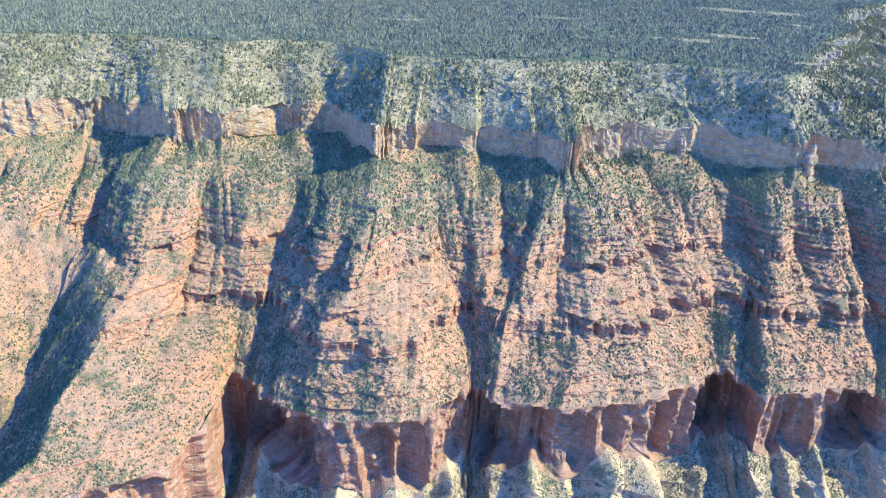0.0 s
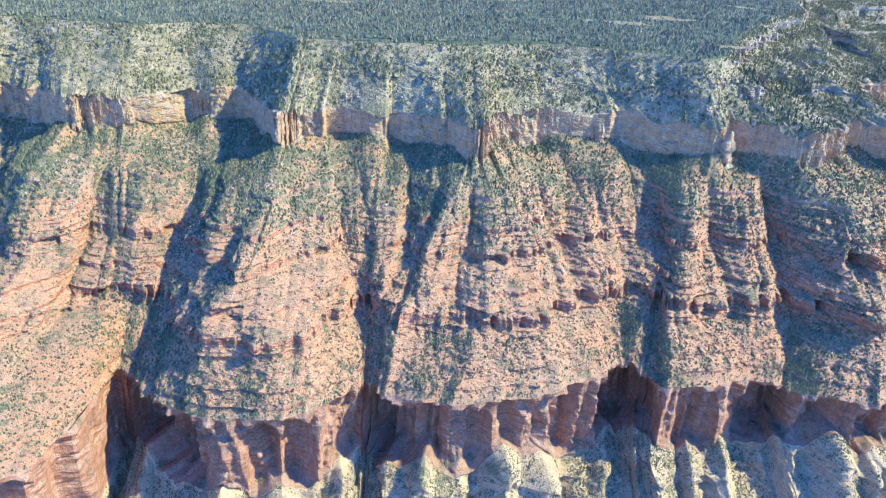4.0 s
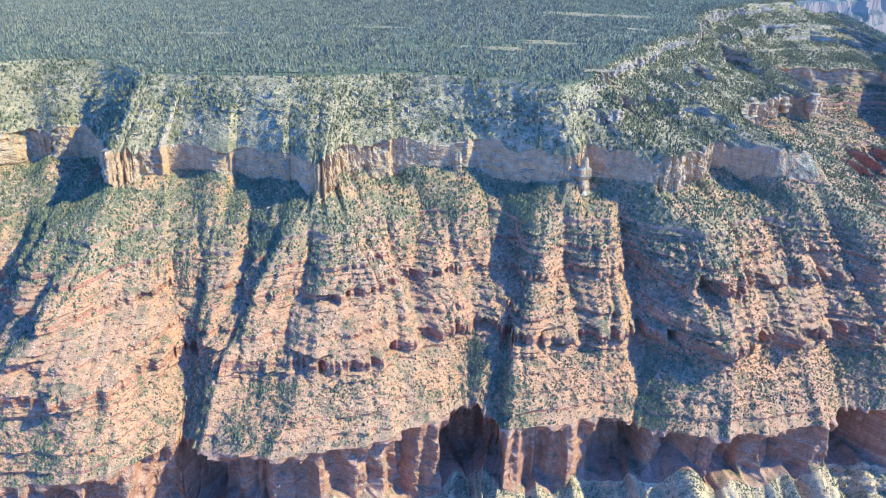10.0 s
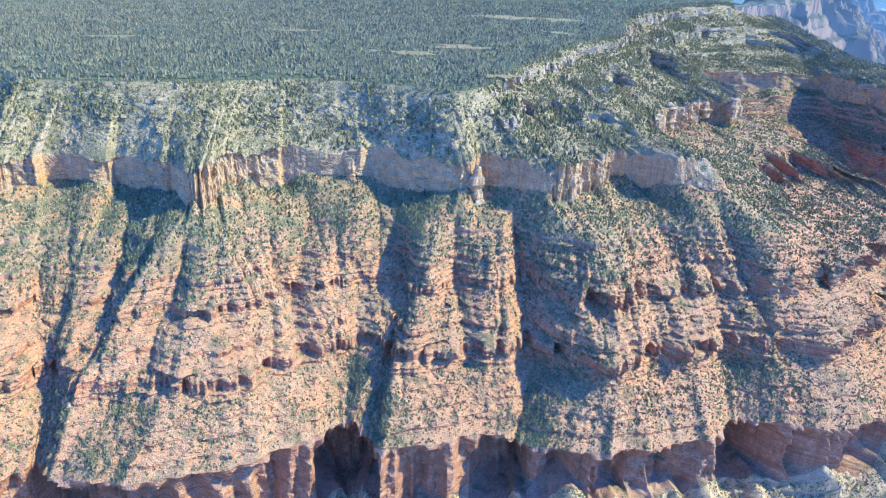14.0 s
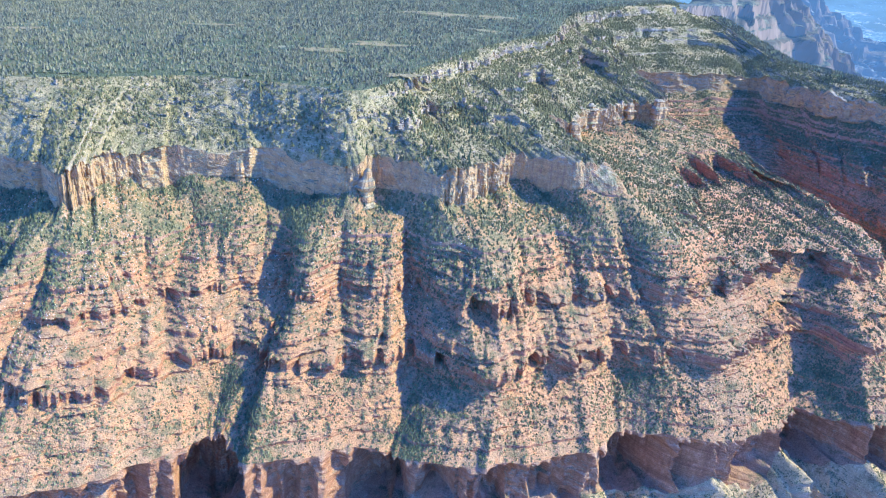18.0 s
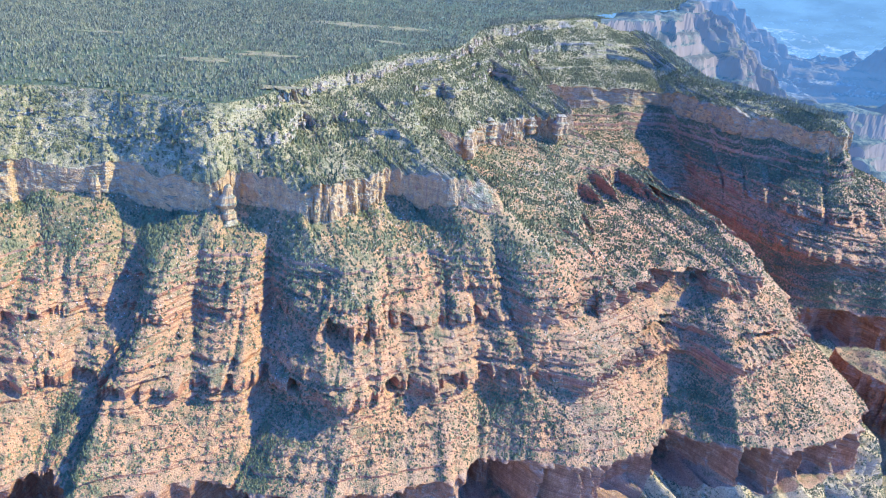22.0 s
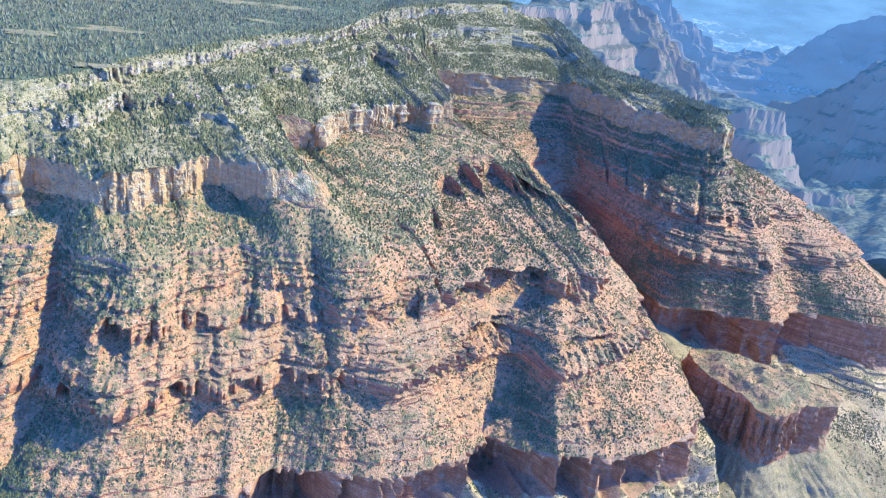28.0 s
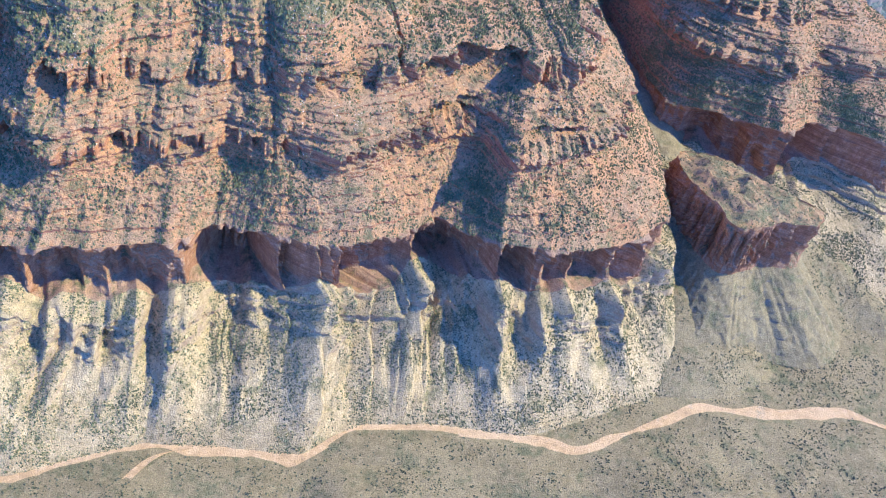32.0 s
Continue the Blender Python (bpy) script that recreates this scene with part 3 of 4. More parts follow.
crumble = 0.9 * fbm(wx3 / 18, wy3 / 18, gz / 14, 3, 32) + (0.3 + red_part) * (0.9 * np.round(1.8 * fbm(wx3 / 8, wy3 / 8, gz / 5.5, 2, 33)) + 0.8 * fbm(wx3 / 4, wy3 / 4, gz / 3, 2, 37))
# hollows under strong beds: place along the wall, height, width, depth
HOLLOWS = [(1388, 556, 120, 44, 30), (1330, 506, 84, 32, 26), (1290, 560, 60, 30, 14), (1150, 560, 70, 26, 14), (811, 553, 34, 48, 30), (752, 553, 46, 34, 18), (1445, 505, 44, 26, 18), (1492, 500, 40, 24, 18), (1110, 494, 90, 22, 16), (1180, 494, 50, 22, 14), (1235, 494, 56, 24, 16), (890, 494, 60, 20, 10), (232, 498, 60, 30, 14), (565, 498, 50, 26, 12),
           (-120, 520, 50, 24, 12), (90, 500, 40, 26, 12)]
hollow = 0
for hx, hz, wide, tall, deep in HOLLOWS:
    u = np.clip(1 - ((main[..., 0] - hx) / (wide / 2)) ** 2, 0, 1) ** 0.5
    v = (hz + tall / 2 - gz) / tall
    hollow = np.maximum(hollow, deep * u * np.clip(v * 8, 0, 1) * np.clip((1.15 - v) * 1.6, 0, 1) * (np.abs(wy3 - ledge_c[None, :, 1]) < 130))
push(main, narrow * (bulge * gully * np.interp(at, [0, 49, 51, 59], [1, 1, 0.35, 0.35])[None] * (1 - 0.85 * BENCH / 16)[None] - hollow + np.interp(at, [0, 20, 28, 44, 59], [1, 1, 1.4, 1.6, 1.5])[None] * bed_edges(gz, HARD[4:], 200, 3.0) + EAST_BEDS * bed_edges(gz, HARD[:4], 240, 4.0) + 0.55 * great_part * bed_edges(gz, GREAT, 280, 2.6)) + np.clip(f * 12, 0, 1) * np.clip((1 - f) * 12, 0.2, 1) * narrow * crumble)
# the red cliff with its alcoves
ALCOVES = [(-205, 110, 38), (98, 66, 42), (180, 130, 22), (448, 90, 40), (668, 96, 40), (735, 60, 26), (810, 60, 26), (880, 70, 18),
           (1030, 120, 44), (1222, 100, 44), (1345, 110, 46), (1430, 56, 26), (1492, 46, 22), (1550, 52, 26), (1612, 44, 20), (-60, 44, 14), (-15, 34, 16), (330, 70, 14), (560, 44, 14), (1900, 120, 24), (2080, 100, 24)]
red = loft(lip_c, lip_c - inward * (2 + 3 * narrow)[:, None], zl_c, zb_c, ROWS_RED, np.linspace(0, 1, ROWS_RED)[:, None] ** 1.6 + 0 * run[None])
f = np.linspace(0, 1, ROWS_RED)[:, None]
hollow = 0
niche = random.Random(21)
spot = -700.0
while spot < 1720:      # smaller arches between the great ones
    wide = niche.uniform(26, 74)
    if all(abs(spot + wide / 2 - a[0]) > 0.5 * (a[1] + wide) for a in ALCOVES[:21]):
        ALCOVES.append((spot + wide / 2, wide, wide * niche.uniform(0.22, 0.42)))
    spot += wide + niche.uniform(6, 38)
for ax, wide, deep in ALCOVES:
    across = np.clip(1 - ((lip_c[:, 0] - ax) / (wide / 2)) ** 2, 0, 1) ** 0.5
    roof = np.clip((f - 0.05 - 0.34 * (1 - across[None])) / 0.07, 0, 1)
    hollow = np.maximum(hollow, 1.5 * deep * across[None] * np.sqrt(roof))
gz = red[..., 2]
phase = run / 74 + 0.5 * fbm(run / 170, 0, 8.0, 2, 43)
butt = (1 - np.abs(2 * (phase - np.floor(phase)) - 1))[None] * 0.62
spine = 16 - 56 * butt      # sharp buttresses
comb = gx / 19 + 0.9 * fbm(gx / 60, gz / 120, 1.0, 2, 46)
comb = 4 * np.abs(comb - np.floor(comb) - 0.5) - 1
flute = spine * (0.35 + 0.65 * f) + 4.5 * comb - np.abs(fbm(gx / 24, gz / 150, 8.0, 3, 41)) * 11 + 4 + 2.0 * fbm(gx / 7, gz / 16, 1.0, 3, 42) + 1.5 * np.round(1.6 * fbm(gx / 12, gz / 7, 2.0, 2, 44))
push(red, -5.0 * narrow * np.clip((f - 0.05) * 12, 0, 1) * np.clip((1 - f) * 8, 0, 1) + np.clip(f * 14, 0.0, 1) * np.clip((1 - f) * 20, 0.1, 1) * narrow * flute - hollow * narrow * (at < 58) * np.clip((1 - f) * 9, 0, 1) ** 0.5)
# the lower slope down to the wash
base_c = red[-1, :, :2]
LOW_HARD = [(322, 5), (311, 5), (298, 7), (286, 4), (276, 9), (262, 4)]
w = layers(ROWS_LOW, Z_BASE + 12, Z_WASH, LOW_HARD, 300, vary=1.5)
low = loft(base_c, bed_c, zb_c, zw_c - 1.0, ROWS_LOW, outward_run(ROWS_LOW, w))
f = np.linspace(0, 1, ROWS_LOW)[:, None]
gz = low[..., 2]
phase = (gx + 26 * fbm(gx / 80, gz / 55, 0, 3, 56)) / 74 + 0.5 * fbm(gx / 170, 0, 8.0, 2, 43) + 0.22 * f * fbm(gx / 40, 0, 3, 2, 57)
fan = (1 - np.abs(2 * (phase - np.floor(phase)) - 1)) * 0.62 * (1 + 0.6 * fbm(gx / 200, 0, 1, 2, 58))
rib = gx / 41 + 0.9 * fbm(gx / 110, gz / 160, 1.0, 2, 59) + 0.3 * f * fbm(gx / 60, 0, 3, 2, 60)
rib = 4 * np.abs(rib - np.floor(rib) - 0.5) - 1
push(low, np.clip(f * 9, 0, 1) * (1 - f) ** 1.1 * 40 * nose[None])
push(low, np.sin(np.pi * f ** 0.6) * narrow * (4 * rib + 15 * np.clip(1 - fan / (0.2 + 0.5 * f), 0, 1) - 14 + 13 * np.abs(fbm((gx + 24 * fbm(gx / 70, gz / 50, 0, 2, 54)) / 26, gz / 150, 2.0, 2, 53)) - 4 + 1.6 * fbm(gx / 7, gz / 9, 5.0, 2, 52) + bed_edges(gz, LOW_HARD, 300, 3.2)))

# the steep side gully in the west
GULLY = [(-520, 1160, 650), (-538, 1083, 585), (-554, 1029, 520), (-565, 969, 462), (-570, 908, 420), (-568, 847, 385), (-575, 780, 340), (-590, 690, 280)]
for grid in (main, red, low):
    best = np.full(grid.shape[:2], 1e9)
    for (x0, y0, z0), (x1, y1, z1) in zip(GULLY[:-1], GULLY[1:]):
        vx, vy = x1 - x0, y1 - y0
        size = math.hypot(vx, vy)
        qx, qy = grid[..., 0] - x0, grid[..., 1] - y0
        t = np.clip((qx * vx + qy * vy) / size ** 2, 0, 1)
        d = np.hypot(qx - t * vx, qy - t * vy) + 6 * fbm(grid[..., 0] / 30, grid[..., 1] / 30, 0, 3, 45)
        east = (vx * qy - vy * qx) > 0
        best = np.minimum(best, z0 + (z1 - z0) * t + np.maximum(d - 6, 0) * np.where(east, 1.12, 0.8))
    fade = np.clip((Z_FOOT - 12 - grid[..., 2]) / 45, 0, 1)      # dies out under the pale cliff
    grid[..., 2] += fade * (np.minimum(grid[..., 2], best) - grid[..., 2])
f = (zf_c[None] - main[..., 2]) / (zf_c - zl_c)[None]
main[..., 2] += (BENCH / 16)[None] * np.clip(f * 8, 0, 1) * np.clip((1 - f) * 4, 0, 1) * 5 * fbm(wx3 / 45, wy3 / 45, 0, 4, 38)
mean_z = 0.25 * (main[:-1, :-1, 2] + main[1:, :-1, 2] + main[:-1, 1:, 2] + main[1:, 1:, 2])
upper = mean_z > 604 + (1 - 0.85 * terrace[:, :-1]) * 26 * fbm(main[:-1, :-1, 0] / 55, main[:-1, :-1, 1] / 120, 0, 4, 36) + 5 * terrace[:, :-1]


def sheet_where(name, grid, mask, mat):
    """The faces of a sheet for which the mask holds."""
    r, c = grid.shape[:2]
    i = np.arange(r * c).reshape(r, c)
    q = np.stack([i[:-1, :-1], i[1:, :-1], i[1:, 1:], i[:-1, 1:]], -1)[mask]
    used, q = np.unique(q, return_inverse=True)
    return mesh_from(name, grid.reshape(-1, 3)[used], q.reshape(-1, 4), mat)


structure = {}
for name, grid, mat, label, cat in (
        ("caprock_slope", cap, M_CAP, "steep scrubby limestone slope with broken cream ledges", "rock slope"),
        ("pale_cliff", (pale, bare), M_PALE, "fluted cream sandstone cliff with dark stains", "cliff"),
        ("buried_cliff", (pale, ~bare), M_TALUS, "rubble slope that buries the pale cliff", "rock slope"),
        ("talus_slope", (main, upper), M_TALUS, "green-flecked talus slope under the pale cliff", "rock slope"),
        ("red_ledges", (main, ~upper), M_SUPAI, "stepped orange-red ledges with scattered shrubs", "rock ledges"),
        ("red_cliff", red, M_RED, "sheer red-brown cliff hollowed by dark alcoves", "cliff"),
        ("lower_slope", low, M_LOWER, "ribbed pale shale slope below the red cliff", "rock slope")):
    structure[name] = tagged(sheet_where(name, *grid, mat) if isinstance(grid, tuple) else sheet(name, grid, mat), label, cat, kind="structure")

# ---- plateau ----
edge = np.concatenate([rim[:49], [(2256, 3179), (2900, 4300), (2900, 5400), (-3500, 5400), (-3500, 1500)]])


def inside(px, py, poly):
    hit = np.zeros(px.shape, bool)
    for (x0, y0), (x1, y1) in zip(poly, np.roll(poly, -1, 0)):
        if y0 != y1:
            hit ^= ((y0 > py) != (y1 > py)) & (px < (x1 - x0) * (py - y0) / (y1 - y0) + x0)
    return hit


def off_line(px, py, line):
    d = np.full(px.shape, 1e9)
    for (x0, y0), (x1, y1) in zip(line[:-1], line[1:]):
        vx, vy = x1 - x0, y1 - y0
        t = np.clip(((px - x0) * vx + (py - y0) * vy) / (vx * vx + vy * vy), 0, 1)
        d = np.minimum(d, np.hypot(px - x0 - t * vx, py - y0 - t * vy))
    return d


def plateau_height(x, y):
    d = off_line(x, y, rim[:49])
    rise = np.interp(y, [1350, 1750, 2200, 2800, 4500], [0, 14, 28, 72, 110]) * np.clip((x + 600) / 1400, 0, 1)
    return 816 + rise + 22 * (1 - np.exp(-d / 400)) + 4 * fbm(x / 300, y / 300, 0, 3, 61) * np.clip(d / 150, 0, 1)


gx2, gy2 = np.meshgrid(np.arange(-3400, 2900, 28.0), np.arange(1290, 4900, 28.0))
ok = inside(gx2, gy2, edge) & (off_line(gx2, gy2, rim[:49]) > 14)
gz2 = plateau_height(gx2, gy2)
i = np.arange(gx2.size).reshape(gx2.shape)
q = np.stack([i[:-1, :-1], i[:-1, 1:], i[1:, 1:], i[1:, :-1]], -1)
q = q[ok[:-1, :-1] & ok[:-1, 1:] & ok[1:, 1:] & ok[1:, :-1]]
tagged(mesh_from("plateau", np.stack([gx2, gy2, gz2], -1).reshape(-1, 3), q, M_PLATEAU), "flat wooded plateau of dry grass and dark soil", "plateau", kind="structure")
back = np.linspace(0, 1, 8)[:, None, None]
rim_in = np.stack([-np.gradient(rim_c[:, 1]), np.gradient(rim_c[:, 0])], 1)
rim_in = np.stack([smooth_cols(rim_in[:, k], 25) for k in (0, 1)], 1)
rim_in /= np.hypot(*rim_in.T)[:, None]
shelf = rim_c[None] + rim_in[None] * back * 55
shelf_z = zr_c[None] + back[..., 0] * np.where(at < 47, plateau_height(shelf[..., 0], shelf[..., 1]) + 1.0 - zr_c[None], 3.5)
shelf = np.concatenate([shelf, shelf_z[..., None]], 2)
tagged(sheet("plateau_edge", shelf[::-1], M_PLATEAU), "grassy strip along the plateau's edge", "plateau edge", kind="structure")

# ---- valley floor and wash ----
fx, fy = np.meshgrid(np.concatenate([np.arange(-5200, -1000, 140.0), np.arange(-1000, 2600, 14.0), np.arange(2600, 5400, 140.0)]),
                     np.concatenate([np.arange(-4500, 300, 160.0), np.arange(300, 900, 9.0), np.arange(900, 1560, 14.0), np.arange(1560, 2200, 60.0)]))
wy = np.interp(fx, wash_line[:, 0], wash_line[:, 1])
away = wy - fy
fz = Z_WASH + 0.9 * np.clip(np.abs(away) / 12, 0, 1) + np.clip(away, 0, 900) * 0.05 + np.clip(away / 120, 0, 1) * 14 * np.abs(fbm(fx / 170, fy / 170, 0, 3, 71)) - np.clip(-away, 0, 100) * 0.05
cleft = [(1757, 1270, 352), (1748, 1060, 262), (1745, 880, Z_WASH)]
for (bx0, by0, bz0), (bx1, by1, bz1) in zip(BED_EAST[6:13] + cleft[:2], BED_EAST[7:14] + cleft[1:]):      # the side canyon's bed, sloping out to the wash
    t = np.clip(((fx - bx0) * (bx1 - bx0) + (fy - by0) * (by1 - by0)) / ((bx1 - bx0) ** 2 + (by1 - by0) ** 2), 0, 1)
    d = np.hypot(fx - bx0 - t * (bx1 - bx0), fy - by0 - t * (by1 - by0))
    fz = np.maximum(fz, bz0 + (bz1 - bz0) * t + 1 - np.clip(d - 25, 0, 500) * 0.45 + 2 * fbm(fx / 40, fy / 40, 0, 2, 74))
tagged(sheet("ground", np.stack([fx, fy, fz], -1), M_FLOOR), "scrubby pale valley floor", "ground", kind="structure")
wx = np.arange(-1400, 3000, 5.0)
wyc = np.interp(wx, wash_line[:, 0], wash_line[:, 1])
wyc = smooth_cols(wyc, 4) + 5 * fbm(wx / 60, 0, 0, 2, 72)
half = 9 + 4 * fbm(wx / 50, 3, 0, 2, 73)
across = np.linspace(-1, 1, 5)[:, None]
strip = np.stack([wx[None] + 0 * across, wyc[None] + across * half[None], Z_WASH + 1.1 + 0.5 * across ** 2 + 0 * wx[None]], -1)
branch = np.linspace(0, 1, 60)
BRANCH = [(800, 470), (850, 560), (893, 630), (918, 690), (950, 742), (1000, 752)]
br = np.array(BRANCH, float)
brx, bry = (smooth_cols(np.interp(branch * 5, np.arange(6), br[:, j]), 4) for j in (0, 1))
brz = np.interp(bry, [470, 752], [Z_WASH + 14, Z_WASH + 0.6])
fork = np.stack([brx[None] + across * 7, bry[None] + across * 1.5, brz[None] + 3.0 + 0.4 * across ** 2], -1)
tagged(sheet("side_wash", fork, M_SAND), "narrow sandy branch of the wash", "dry wash", kind="structure")
tagged(sheet("dry_wash", strip, M_SAND), "winding dry wash of pink-tan sand", "dry wash", kind="structure")


# ---- butte at the mouth of the side canyon ----
def butte_ring(scale, shift=(0, 0)):
    ring = np.array([(1752, 1200), (1765, 1262), (1842, 1262), (1890, 1195), (1990, 1108), (1945, 1062), (1885, 1072), (1830, 1042), (1796, 1050), (1776, 1135)], float)
    k = np.arange(0, len(ring) + 1e-6, 0.025)
    ring = np.concatenate([ring, ring[:1]])
    xy = np.stack([np.interp(k, np.arange(len(ring)), ring[:, j]) for j in (0, 1)], 1)
    for j in (0, 1):
        ext = np.concatenate([xy[-60:-1, j], xy[:, j], xy[1:60, j]])
        xy[:, j] = smooth_cols(ext, 9)[59:-59]
    mid = np.array((1850, 1150.0))
    return mid + (xy - mid) * scale + np.array(shift)


lines = []
for k in range(130):
    v = k / 129
    if v < 0.32:       # sloping top with a low crest
        u = v / 0.32
        ring, z = butte_ring(0.03 + 0.97 * u), 418 - 22 * u - 3 * math.sin(u * 9)
    elif v < 0.72:     # cliff
        u = (v - 0.32) / 0.40
        ring, z = butte_ring(1 + 0.03 * u), 396 - 96 * u
    else:              # skirt
        u = (v - 0.72) / 0.28
        ring, z = butte_ring(1.03 + 0.95 * u, (-25 * u, -40 * u)), 300 - 118 * u
    lines.append(np.column_stack([ring, np.full(len(ring), z)]))
butte = np.array(lines)
cx, cy = butte[..., 0] - 1850, butte[..., 1] - 1150
ang = np.arctan2(cy, cx)
rad = np.maximum(np.hypot(cx, cy), 1)
bx, by = np.cos(ang) * 6, np.sin(ang) * 6
vv = np.linspace(0, 1, 130)[:, None]
steep = np.exp(-((vv - 0.52) / 0.16) ** 4)
rough = steep * (-20 * np.abs(fbm(bx * 1.6, by * 1.6, butte[..., 2] / 120, 3, 91)) + 6 + 2.0 * np.round(1.8 * fbm(bx * 3, by * 3, butte[..., 2] / 9, 2, 90)) - 30 * np.clip(fbm(bx * 0.9, by * 0.9, butte[..., 2] / 160, 2, 92) - 0.05, 0, 0.7)) + np.clip(rad / 40, 0, 1) * 3.0 * fbm(cx / 14, cy / 14, butte[..., 2] / 10, 3, 93) + (vv > 0.72) * 12 * (np.abs(fbm(bx * 1.1, by * 1.1, 0.4, 2, 94)) - 0.3) * np.sin(np.clip((vv - 0.72) / 0.28, 0, 1) * np.pi)
butte[..., 0] += rough * cx / rad
butte[..., 1] += rough * cy / rad
butte[:42, :, 2] += 3.5 * fbm(cx[:42] / 22, cy[:42] / 22, 0, 3, 98)
butte[:, -1] = butte[:, 0]
rock_butte = tagged(new("rock_butte"), "flat-topped red rock butte with scrubby top, on the valley floor", "butte")
for name, part_grid, mat in (("cap", butte[:43], M_TALUS), ("cliff", butte[42:94], M_RED), ("skirt", butte[93:], M_FLOOR)):
    ob = sheet(name, part_grid, mat)
    ob.parent = rock_butte

# ---- the canyon's distance ----
# air haze is painted onto distant rock as a patchy blue emission
def hazy(name, base, haze_glow, amount, cliff=None):
    m, nt, b, pos, up = blank(name)
    n1 = noise_tex(nt, pos, 0.01, 5, 0.65)
    strata = noise_tex(nt, pos, 1.0, 3, 0.6, (0.001, 0.001, 0.05))
    mottle = noise_tex(nt, pos, 0.05, 4, 0.7)
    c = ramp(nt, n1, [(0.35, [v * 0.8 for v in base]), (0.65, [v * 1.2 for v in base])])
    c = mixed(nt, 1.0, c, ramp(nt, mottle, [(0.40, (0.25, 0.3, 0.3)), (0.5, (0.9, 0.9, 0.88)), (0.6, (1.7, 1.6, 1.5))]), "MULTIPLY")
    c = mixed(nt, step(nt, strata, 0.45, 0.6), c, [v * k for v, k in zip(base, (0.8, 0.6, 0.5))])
    c = mixed(nt, step(nt, up, 0.35, 0.65), cliff or [v * 0.3 for v in base], c)
    nt.links.new(c, b.inputs["Base Color"])
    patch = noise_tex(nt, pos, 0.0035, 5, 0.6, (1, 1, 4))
    nt.links.new(ramp(nt, patch, [(0.36, [v * 0.85 for v in haze_glow]), (0.5, haze_glow), (0.64, [v * 1.12 for v in haze_glow])]), b.inputs["Emission Color"])
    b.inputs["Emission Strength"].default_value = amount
    return m


# rock colour, emitted haze colour, tone of steep faces; the haze brightens with distance
HAZE = [("hazed_ridge_rock", (0.09, 0.088, 0.046), (0.020, 0.040, 0.074), (0.21, 0.135, 0.075)), ("hazed_spur_rock", (0.12, 0.11, 0.085), (0.036, 0.072, 0.132), (0.15, 0.10, 0.068)), ("hazed_flats", (0.16, 0.15, 0.135), (0.100, 0.165, 0.250), (0.07, 0.06, 0.05))]
CRESTS = [[(1750, 2780, 880), (1890, 2900, 886), (2256, 3179, 905), (2900, 4300, 938), (3233, 4765, 955), (3480, 4940, 850), (3798, 5096, 730), (4011, 5129, 590), (4350, 5150, 440)],
          [(4480, 5080, 440), (4622, 4977, 640), (4763, 4867, 795), (4861, 4788, 858), (4974, 4691, 922), (5154, 4527, 1020)],
          [(3163, 3071, 560), (3288, 2973, 634), (3345, 2925, 683), (3380, 2895, 751), (3430, 2850, 797), (3536, 2751, 866), (3700, 2600, 900)],
          [(2200, 2420, 640), (2339, 2303, 672), (2498, 2195, 690)], [(6900, 9000, 470), (7500, 8700, 520)], [(7811, 10300, 540), (8000, 10200, 540)],
          [(5600, 8200, 480), (6100, 8000, 450)], [(6500, 7000, 420), (7600, 6700, 560)], [(5200, 7300, 560), (4700, 7600, 640)]]
pr, pa = np.meshgrid(2200 * 1.0044 ** np.arange(470), np.radians(np.arange(12, 66, 0.13)))
px, py = 900 + pr * np.sin(pa), 150 + pr * np.cos(pa)
plain = np.interp(pr, [2200, 3200, 5500, 12000, 15500, 17500], [205, 250, 330, 330, 700, 1150])
mesa = 5 * (0.5 + 0.5 * fbm(px / 1000, py / 1000, 0, 5, 95))      # mesas: flat tops, short cliffs
mesa = np.floor(mesa) + np.clip((mesa - np.floor(mesa)) * 2.2 - 1.2, 0, 1) ** 0.7 + 0.25 * (mesa - np.floor(mesa))
plain = plain + np.interp(pr, [2500, 5000, 12000, 17000], [12, 38, 95, 130]) * mesa
far = plain
for k, crest in enumerate(CRESTS):
    d_min, z_at = np.full(px.shape, 1e9), np.zeros(px.shape)
    for (x0, y0, z0), (x1, y1, z1) in zip(crest[:-1], crest[1:]):
        vx, vy = x1 - x0, y1 - y0
        t = np.clip(((px - x0) * vx + (py - y0) * vy) / (vx * vx + vy * vy), 0, 1)
        d = np.hypot(px - x0 - t * vx, py - y0 - t * vy)
        z_at = np.where(d < d_min, z0 + (z1 - z0) * t, z_at)
        d_min = np.minimum(d, d_min)
    d = np.maximum(d_min - 15 + 210 * (np.abs(fbm(px / 300, py / 300, k, 3, 96)) - 0.25) * np.clip(d_min / 130, 0.2, 1) + 26 * fbm(px / 80, py / 80, k, 3, 97), 0)
    drop = np.interp(d, [0, 30, 58, 120, 148, 220, 246, 310, 335, 410, 450, 620, 1100], [0, 4, 55, 95, 138, 185, 222, 262, 298, 335, 415, 480, 600])      # cliffs and slopes by turns
    far = np.maximum(far, z_at - drop)
far = far + 16 * fbm(px / 120, py / 120, 3, 3, 98) + 4 * fbm(px / 40, py / 40, 3, 2, 94)
far = far + np.interp(pr, [2200, 6000, 9000], [6.5, 6.5, 3]) * np.sin(far / 7.2)      # beds that stand out as ledges
middle = np.array((920.0, 170.0, 1047.0))      # the remotest country is drawn nearer and smaller about the middle of the flight
far_grid = np.stack([px, py, far], -1) - middle
d = np.hypot(far_grid[..., 0], far_grid[..., 1])
far_grid *= (np.where(d < 3300, d, 3300 + 1350 * (1 - np.exp(-(d - 3300) / 3200))) / d)[..., None]
